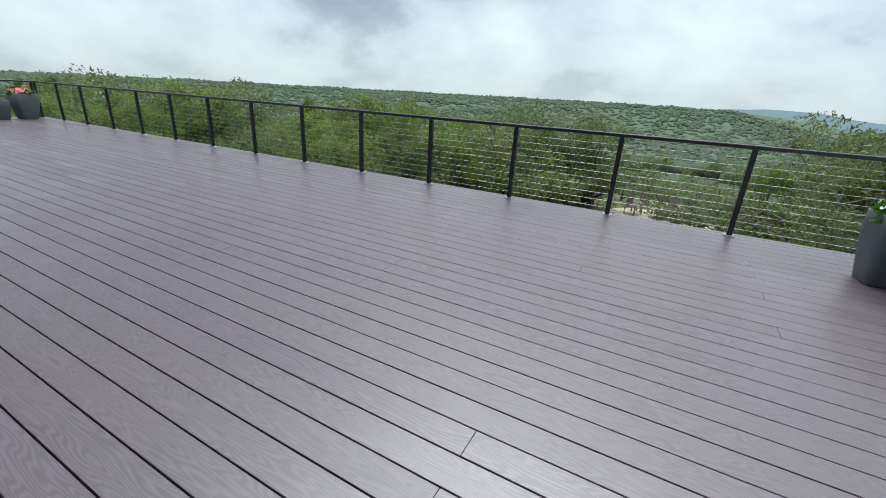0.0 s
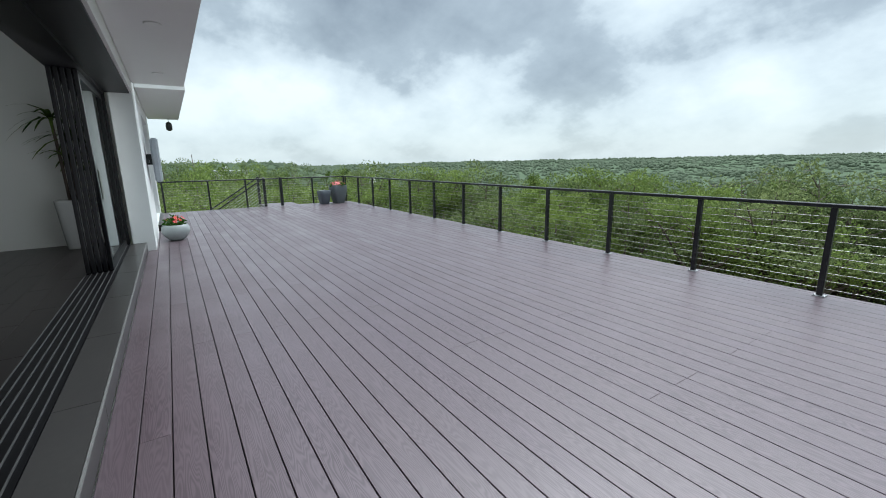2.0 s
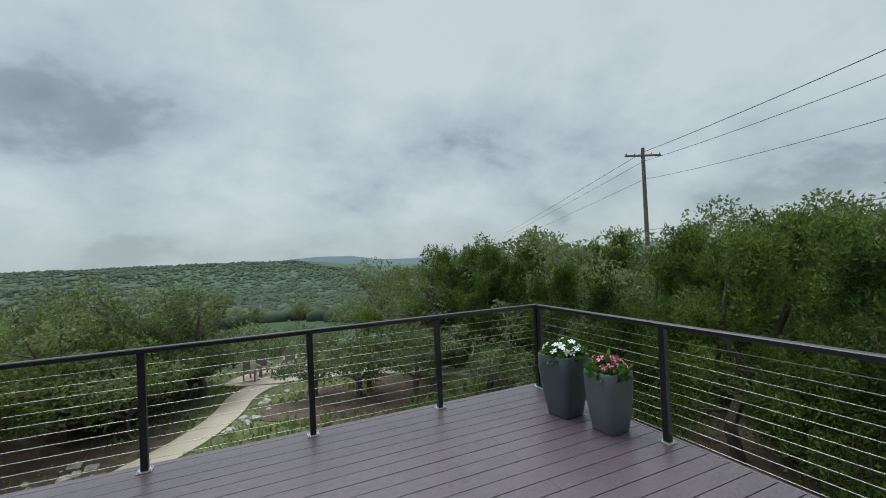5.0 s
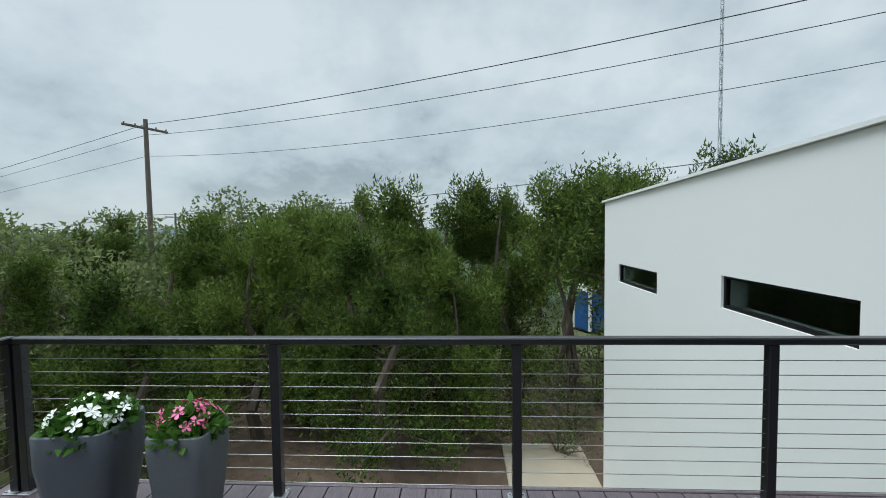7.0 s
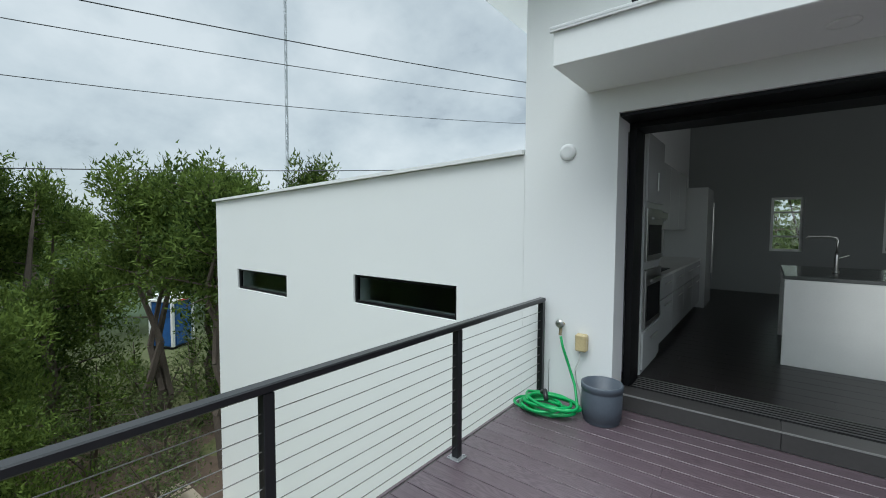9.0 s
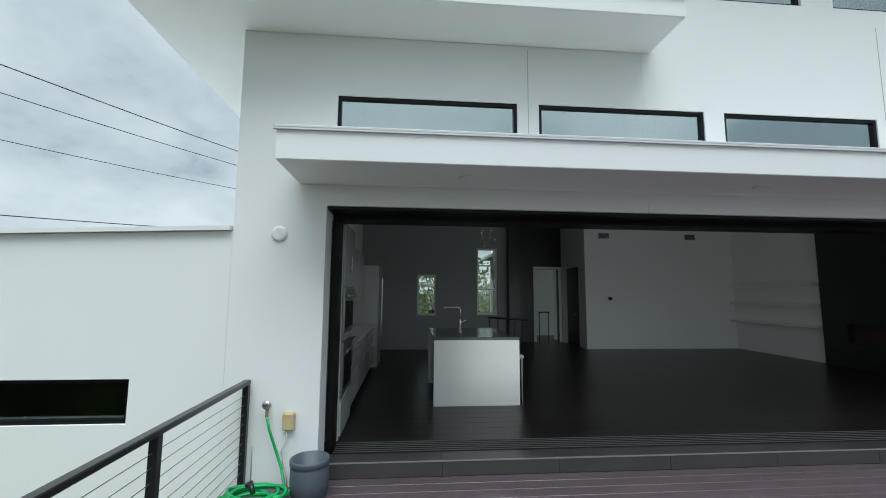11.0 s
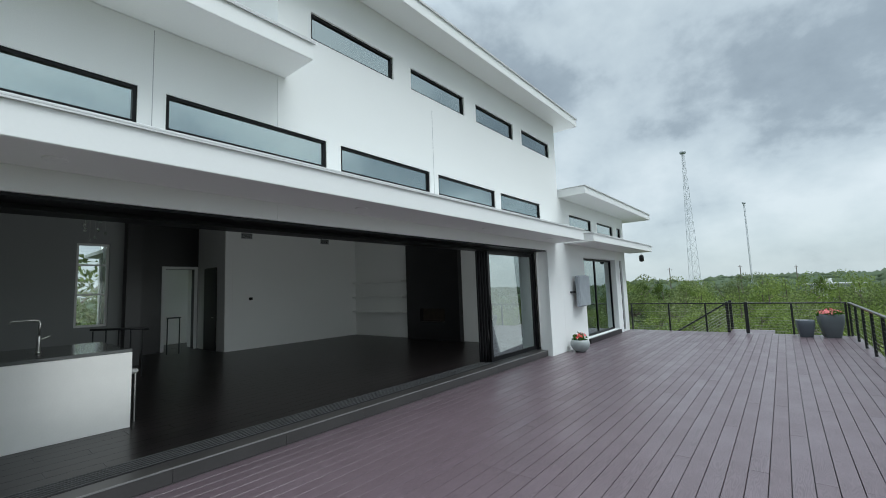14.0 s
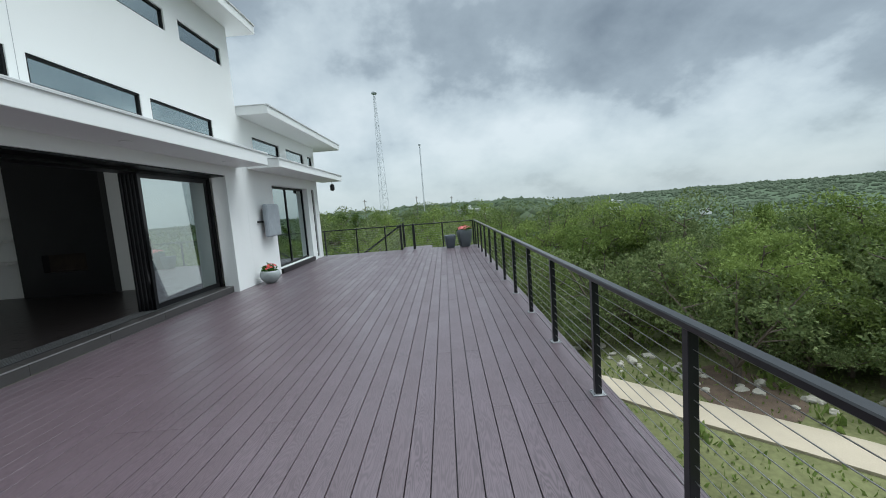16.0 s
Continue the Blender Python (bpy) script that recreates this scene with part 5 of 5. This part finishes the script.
def far_house(x, y, z, w, d, h, rz, label, big):
    root = thing("house", (x, y, z), label, "house", "far houses", rz=rz)
    part("wall", bmbox((-w / 2, -d / 2, -3.5), (w / 2, d / 2, h), 0.02), STUCCO, root)
    r = part("roof", bmbox((-w / 2 - 0.9, -d / 2 - 0.9, h), (w / 2 + 0.9, d / 2 + 0.9, h + 0.35), 0.03), ROOFM, root)
    part("chimney", bmbox((w * 0.2, 0, h + 0.35), (w * 0.2 + 0.8, 0.8, h + 1.2)), STUCCO, r)
    for k in range(big):
        xw = -w / 2 + w * (k + 0.5) / big
        for s in (-1, 1):
            win = part("window", bmbox((xw - w / big * 0.33, s * d / 2 - 0.05, h - 2.3), (xw + w / big * 0.33, s * d / 2 + 0.05, h - 0.8), 0.01), FRAME, root)
    part("window", bmbox((-w / 2 - 0.05, -d * 0.3, h - 2.3), (-w / 2 + 0.05, d * 0.3, h - 0.8), 0.01), FRAME, root)


x, y = polar(-4.0, 105)
far_house(x, y, -2.4, 5.5, 6, 2.2, 10, "white house with a flat grey roof among far trees", 3)
x, y = polar(-22.3, 210)
far_house(x, y, -5.2, 3.4, 3.2, 2.4, 30, "small white house on the far slope", 2)
x, y = polar(-32, 900)
far_house(x, y, height(x, y) + 6, 16, 12, 6, 20, "pale house on the valley side", 2)
# portable toilet behind the cedars
BOOTH = (-21.2, 9.7)
pt = thing("portable_toilet", (*BOOTH, height(*BOOTH)), "blue plastic portable toilet with a white domed roof among cedars", "portable toilet", rz=28)
part("body", bmbox((-0.6, -0.6, 0.12), (0.6, 0.6, 2.25), 0.03), BLUE, pt)
part("skid", bmbox((-0.64, -0.64, 0.0), (0.64, 0.64, 0.118), 0.01), FRAME, pt)
bm = bmbox((-0.66, -0.66, 2.251), (0.66, 0.66, 2.36), 0.02)
bmbox((-0.56, -0.56, 2.362), (0.56, 0.56, 2.62), 0.12, bm)
part("roof", bm, TRIMW, pt)
for sx in (-0.6, 0.6):
    for sy in (-0.6, 0.6):
        part("corner_post", bmbox((sx - 0.07, sy - 0.07, 0.12), (sx + 0.07, sy + 0.07, 2.25), 0.02), TRIMW, pt)
door_leaf = part("door", bmbox((0.602, -0.42, 0.2), (0.635, 0.42, 2.15), 0.01), BLUE, pt)
part("sign", bmbox((0.66, -0.3, 2.265), (0.668, 0.3, 2.345)), REDP, pt)
for k in range(7):
    part("vent_slat", bmbox((-0.45, -0.625, 1.55 + 0.07 * k), (0.45, -0.602, 1.59 + 0.07 * k)), BLUE, pt)

# ---- trees ----
rng = random.Random(21)
cedarA = tree_kind("cedar_tree", "cedar", 1, 19000, 7, CEDAR, "dark green ragged cedar with feathery foliage")
cedarB = tree_kind("cedar_tree", "cedar", 2, 19000, 7, CEDAR, "dense dark green cedar with several stems")
cedarH = tree_kind("cedar_tree", "cedar_high", 12, 15000, 7, CEDAR, "tall cedar with bare leaning lower stems")
oakA = tree_kind("oak_tree", "oak", 3, 9000, 6, OAK, "broad live oak with a dark rounded crown")
oakB = tree_kind("oak_tree", "oak", 4, 9000, 6, BRIGHT, "light green young oak with open foliage")
bareA = tree_kind("bare_oak_tree", "bare", 5, 12000, 6, OAK, "half-dead oak with grey twigs and sparse leaves")
lowA = tree_kind("oak_tree", "oak", 6, 3000, 6, OAK, "broad dark oak in the wood below")
lowB = tree_kind("oak_tree", "oak", 7, 3000, 6, BRIGHT, "light green oak in the wood below")
lowC = tree_kind("cedar_tree", "cedar", 8, 3000, 7, CEDAR, "dark cedar in the wood below")
bushA = tree_kind("shrub", "bush", 9, 1300, 2.4, OAK, "dense dark green shrub under the trees")
bushB = tree_kind("shrub", "bush", 10, 1300, 2.4, BRIGHT, "light green leafy shrub under the trees")
# cedars beyond the near end
for x, y, h in ((-9.5, 2.0, 7.6), (-10.4, -0.8, 7.2), (-8.6, -3.2, 6.9), (-13.5, 1.5, 8.2), (-12.0, -3.6, 7.6), (-9.2, -6.2, 6.8),
                (-7.0, -8.6, 6.0), (-15.8, 3.2, 8.4), (-14.0, -7.0, 7.4), (-11.2, -10.0, 6.6), (-17.0, -2.0, 8.3), (-6.0, -11.5, 5.6), (-9.5, -13.0, 6.0),
                (-7.6, 1.0, 6.2), (-11.6, 9.4, 8.8), (-5.0, -15.5, 6.6), (-8.0, -17.0, 7.2), (-11.5, -15.0, 7.4), (-7.2, -12.2, 6.8), (-10.0, -19.5, 7.6), (-13.5, -12.0, 7.6), (-6.4, -4.4, 5.4), (-8.4, 2.7, 5.2)):
    plant(rng.choice((cedarA, cedarB)), x, y, h, rng)
for x, y, h in ((-8.6, 6.5, 7.4), (-12.5, 7.9, 7.8), (-11.4, 5.9, 7.6), (-15.0, 9.6, 8.2)):
    plant(cedarH, x, y, h, rng)
# shrubs under them and a dark wood behind
for x, y, h in ((-8.2, 5.0, 2.2), (-9.6, 5.6, 2.6), (-10.4, 4.4, 2.9), (-11.2, 6.9, 2.7), (-12.8, 6.4, 2.8), (-13.6, 5.2, 2.9), (-14.4, 8.0, 2.7), (-16.2, 6.8, 2.6), (-17.4, 9.2, 2.3), (-12.0, 9.0, 2.6)):
    plant(bushA, x, y, h, rng)
for x, y, h in ((-24.5, 13.5, 7.6), (-26.0, 10.5, 7.8), (-25.0, 7.4, 7.6), (-22.0, 5.6, 7.4), (-27.5, 15.5, 7.8), (-22.5, 15.0, 7.4), (-29.0, 8.6, 8.0), (-18.8, 4.6, 7.6)):
    plant(lowC, x, y, h, rng)
plant(cedarA, -13.2, 4.0, 7.8, rng)
for x, y, h in ((-3.2, -12.6, 4.6), (-1.0, -13.6, 4.2), (-4.6, -15.2, 5.0), (0.6, -14.8, 3.6), (-5.5, -9.0, 4.4)):
    plant(bareA, x, y, h, rng)
for k in range(26):
    x, y = rng.uniform(-17, -7.2), rng.uniform(-12, 9.5)
    if (x > -9.2 and y > 2.6) or y > 2.6 - 0.24 * (x + 8):
        continue
    plant(lowC if k % 3 else bushA, x, y, rng.uniform(2.2, 4.8), rng)
# the wood on the valley side
for x, y, h, p in ((6.9, -15.8, 5.5, oakA), (8.8, -14.0, 5.7, oakA), (10.7, -12.3, 5.3, oakB), (12.7, -10.6, 5.2, oakA), (14.8, -8.8, 5.0, oakB), (17.2, -7.4, 4.8, oakA), (6.6, -17.5, 5.2, oakA), (9.4, -18.5, 5.0, oakA), (12.5, -15.0, 4.6, oakB), (15.0, -12.5, 4.4, oakA), (18.0, -11.0, 4.8, oakB),
                   (21.5, -9.0, 5.0, oakA), (13.5, -19.5, 5.0, bareA), (17.0, -17.0, 5.2, oakA), (24.5, -6.5, 5.0, oakB), (20.5, -14.0, 5.2, cedarA), (11.0, -22.5, 5.4, oakB),
                   (27.5, -4.0, 5.2, oakB), (25.5, -11.5, 5.6, oakA), (30.5, -7.5, 5.4, oakB), (-6.5, -20.0, 6.0, oakA)):
    plant(p, x, y, h, rng)
for x, y, h, p in ((21.5, 5.5, 4.6, oakB), (24.0, 1.5, 4.8, oakA), (22.5, 9.0, 5.0, oakB), (26.5, 5.0, 5.0, oakB), (28.5, 9.5, 5.0, oakA), (31.0, 2.5, 5.0, oakB), (33.0, 7.0, 5.2, oakA), (29.0, -1.0, 5.0, oakB)):
    plant(p, x, y, h, rng)
made = 0
while made < 105:
    r = 24 + 90 * rng.random() ** 0.9
    az = rng.uniform(-178, 62)
    x, y = 6 + r * math.cos(radians(az)), 2 + r * math.sin(radians(az))
    if r < 30 and (-130 < az < -60) or (r < 80 and -102 < az < -84):
        continue
    hmax = 7.2 if az > -12 else 5.4 if az > -100 else 6.6
    plant(rng.choice((lowA, lowB, lowC, lowA, lowB) if az > -120 else (lowC, lowA, lowC)), x, y, rng.uniform(0.7, 1.0) * hmax, rng)
    made += 1
for k in range(24):
    az, r = rng.uniform(95, 182), 26 + 50 * rng.random()
    x, y = 6 + r * math.cos(radians(az)), 6 + r * math.sin(radians(az))
    if abs(math.degrees(math.atan2(y - 2, x - 1.5)) - 161) > 5 or x < -24:
        plant(rng.choice((lowC, lowA)), x, y, rng.uniform(4.5, 7.0), rng)
for k in range(110):
    t = rng.random()
    if k % 2:
        x, y = 19 - 11 * t + rng.uniform(0, 4), -5.5 - 9 * t - rng.uniform(0.5, 9)
    else:
        r, az = rng.uniform(17, 36), rng.uniform(-178, 45)
        x, y = 6 + r * math.cos(radians(az)), 2 + r * math.sin(radians(az))
    if (x > 18.5 and y > -2 and x < 20.5) or (-7 < x < 6 and -24 < y < -8):
        continue
    plant(rng.choice((bushA, bushB)), x, y, rng.uniform(1.4, 2.9), rng)
for x, y, h in ((-0.4, 20.2, 8.6), (1.4, 21.6, 9.0), (3.4, 23.2, 9.2), (-2.0, 19.0, 8.2), (2, 24, 9), (5, 27, 8), (8, 23, 7.5), (-1, 21, 7), (3.6, 20.5, 6.5), (11, 26, 8)):
    plant(lowA, x, y, h, rng)
k = 0
while k < 34:
    x, y = rng.uniform(13, 38), rng.uniform(-15, -2)
    if near_path(x, y, 2.2) or (x - 13) * 0.6 + y > 0:
        continue
    plant(rng.choice((oakA, oakB, lowA, lowB, bushB, bushA)), x, y, rng.uniform(2.4, 4.6), rng)
    k += 1


def plant_under(proto, az, r, el):
    """A tree r metres off on a bearing from the deck's near end, its top at that elevation."""
    x, y = 2.2 + r * math.cos(radians(az)), 3.2 + r * math.sin(radians(az))
    if not near_path(x, y, 1.6) and (x - 1.4) ** 2 / 16 + (y + 18.9) ** 2 / 8 > 1:
        full = 1.0 if proto[0].name.startswith("cedar") else 0.86
        plant(proto, x, y, min(9.5, (1.55 + r * math.tan(radians(el)) - height(x, y)) / full), rng)


WOOD_AZ = (-205, -195, -185, -177, -170, -165, -162, -160, -156, -154, -149, -142, -135, -130, -120, -115, -108, -104, -99, -92)
WOOD_EL = (5.5, 6.8, 6.2, 6.6, 4.8, 3.0, 7.0, 5.4, 4.0, 7.0, 2.7, -0.6, 1.5, 2.7, 1.3, 0.4, -0.5, -0.9, -3.4, -7.0)
for k in range(74):
    az = -101 - 68 * (k + rng.random()) / 74
    r = rng.uniform(17, 38)
    plant_under(rng.choice((lowC, oakA, lowC, lowA, bareA, lowC)), az, r, np.interp(az, WOOD_AZ, WOOD_EL) - rng.choice((0, 0, 1.0, 2.5)))
# low bright scrub in the gap over the patio
for k in range(26):
    plant_under(rng.choice((bushB, bushB, bushA)), rng.uniform(-100, -85), rng.uniform(24, 42), rng.uniform(-10.5, -7.5))
# trees and scrub along the valley side
for az, r, el, p in ((-49.7, 21, -1.4, oakB), (-47, 20, -2.2, oakA), (-45, 23, -2.8, oakB), (-54, 22, -2.2, oakA), (-57.5, 24, -2.6, oakB), (-69.5, 22, -1.0, oakA), (-73, 20, -1.8, bareA), (-78.5, 22, -1.2, oakA), (-82, 21, -1.8, oakA), (-66, 23, -2.2, bareA), (-35, 24, -1.2, oakA), (-28, 26, -0.9, oakB), (-31, 33, -0.6, lowA), (-23, 34, -0.4, lowB), (-38, 34, -1.4, lowB), (-18, 30, -0.5, lowA), (-24, 27, -1.4, oakA), (-41, 27, -2.2, oakA)):
    plant_under(p, az, r, el)
for k in range(90):
    az = rng.uniform(-82, 2)
    plant_under(rng.choice((bushA, bushB, lowA, lowB)), az, rng.uniform(17, 42), rng.uniform(-9, -4.5))
# the wooded rise past the deck's far end
for k in range(60):
    az = rng.uniform(-21, 32)
    plant_under(rng.choice((lowA, lowB, lowC)), az, rng.uniform(48, 110), (0.7 if az > -10 else -0.1) - rng.choice((0, 0.3, 0.9)))
for p in (bushA, bushB, cedarA, cedarB, cedarH, oakA, oakB, bareA, lowA, lowB, lowC):
    drop_proto(p)


def build_undergrowth():
    """Low scrub, grass tufts and weeds over the yard."""
    npr = np.random.RandomState(3)
    V, F = [], []
    n = 0
    while n < 24000:
        x, y = npr.uniform(-14, 30), npr.uniform(-22, 1)
        if (x - 1.4) ** 2 / 10 + (y + 18.9) ** 2 / 3 < 1 or near_path(x, y, 0.72):
            continue
        s = npr.uniform(0.04, 0.13) * (1 + 1.2 * (noise.noise((x / 2.5, y / 2.5, 0)) > 0.15))
        z = height(x, y)
        a = npr.uniform(0, 6.28)
        c, sn = math.cos(a) * s * 0.3, math.sin(a) * s * 0.3
        tx, ty = npr.uniform(-.5, .5, 2) * s
        k = len(V)
        V += [(x - c, y - sn, z - 0.02), (x + c, y + sn, z - 0.02), (x + tx + c, y + ty + sn, z + s * 0.7), (x + tx * 1.6, y + ty * 1.6, z + s)]
        F.append((k, k + 1, k + 2, k + 3))
        n += 1
    me = bpy.data.meshes.new("undergrowth")
    me.from_pydata(V, [], F)
    me.materials.append(BRIGHT)
    tagged(new("undergrowth", me), "low green weeds and grass tufts over the yard", "grass", kind="stuff")


build_undergrowth()

# ---- deck ----
deck = structure("deck", bmbox((0.0 - 0.10, -0.10, -0.30), (XE + 0.12, W - 0.003, -0.045)), RAIL, "wide plum-brown composite plank deck", "deck")
BP, BW, BL = 0.1456, 0.1392, 4.88
bmd = bmbox((0, 0, -0.026), (BL - 0.0015, BW, 0.0), 0.0015)
bm_full = mesh_of("plank", bmd, DECK)
rngd = random.Random(2)
y = 5.4845
part("plank", bmbox((DX0 + 0.003, 5.630, -0.026), (DX1 - 0.003, SY - 0.004, 0.0), 0.002), DECK, deck)
for a, b in ((-0.09, DX0), (DX1, XE + 0.11)):
    part("plank", bmbox((a, 5.630, -0.026), (b, W - 0.004, 0.0), 0.002), DECK, deck)
row = 0
while y > -0.14:
    x = -0.09 - rngd.choice((0.0, 1.22, 2.44, 3.66))
    while x < XE + 0.1:
        a, b = max(x, -0.09), min(x + BL, XE + 0.11)
        if b - a > 0.05:
            me = bm_full if b - a > BL - 0.01 else mesh_of("plank", bmbox((0, 0, -0.026), (b - a - 0.0015, BW, 0.0), 0.0015), DECK)
            p = new("plank", me)
            p.parent, p.location = deck, (a, y, rngd.uniform(-0.0012, 0.0))
        x += BL
    y -= BP
    row += 1
part("plank", bmbox((-0.09, -0.0995, -0.026), (XE + 0.11, -0.052, 0.0), 0.0015), DECK, deck)
part("fascia_board", bmbox((-0.12, -0.125, -0.30), (XE + 0.13, -0.1005, -0.001), 0.003), DECK, deck)
part("fascia_board", bmbox((-0.125, -0.0995, -0.30), (-0.101, W - 0.003, -0.002), 0.003), DECK, deck)

# tiles of the inner floor near the opening
tl, tw2 = 1.2, 0.2
tm = mesh_of("tile", bmbox((0, 0, -0.006), (tl - 0.003, tw2 - 0.003, 0), 0.0008), TILE)
far_tiles = bmesh.new()
r = 0
yy = FY + 0.304
while yy < 16.0:
    x = 0.1 - (r % 3) * 0.4
    while x < 11.2:
        a, b = max(x, 0.1), min(x + tl, 11.2)
        if yy < 9.6 and a == x and b == x + tl:
            t = new("tile", tm)
            t.parent, t.location = floor, (x, yy, FZ)
        elif b - a > 0.02:
            bmbox((a, yy, FZ - 0.006), (b - 0.003, yy + tw2 - 0.003, FZ), 0, far_tiles)
        x += tl
    yy += tw2
    r += 1
ft = part("floor_tiles", far_tiles, TILE, floor)
ft["kind"] = "stuff"
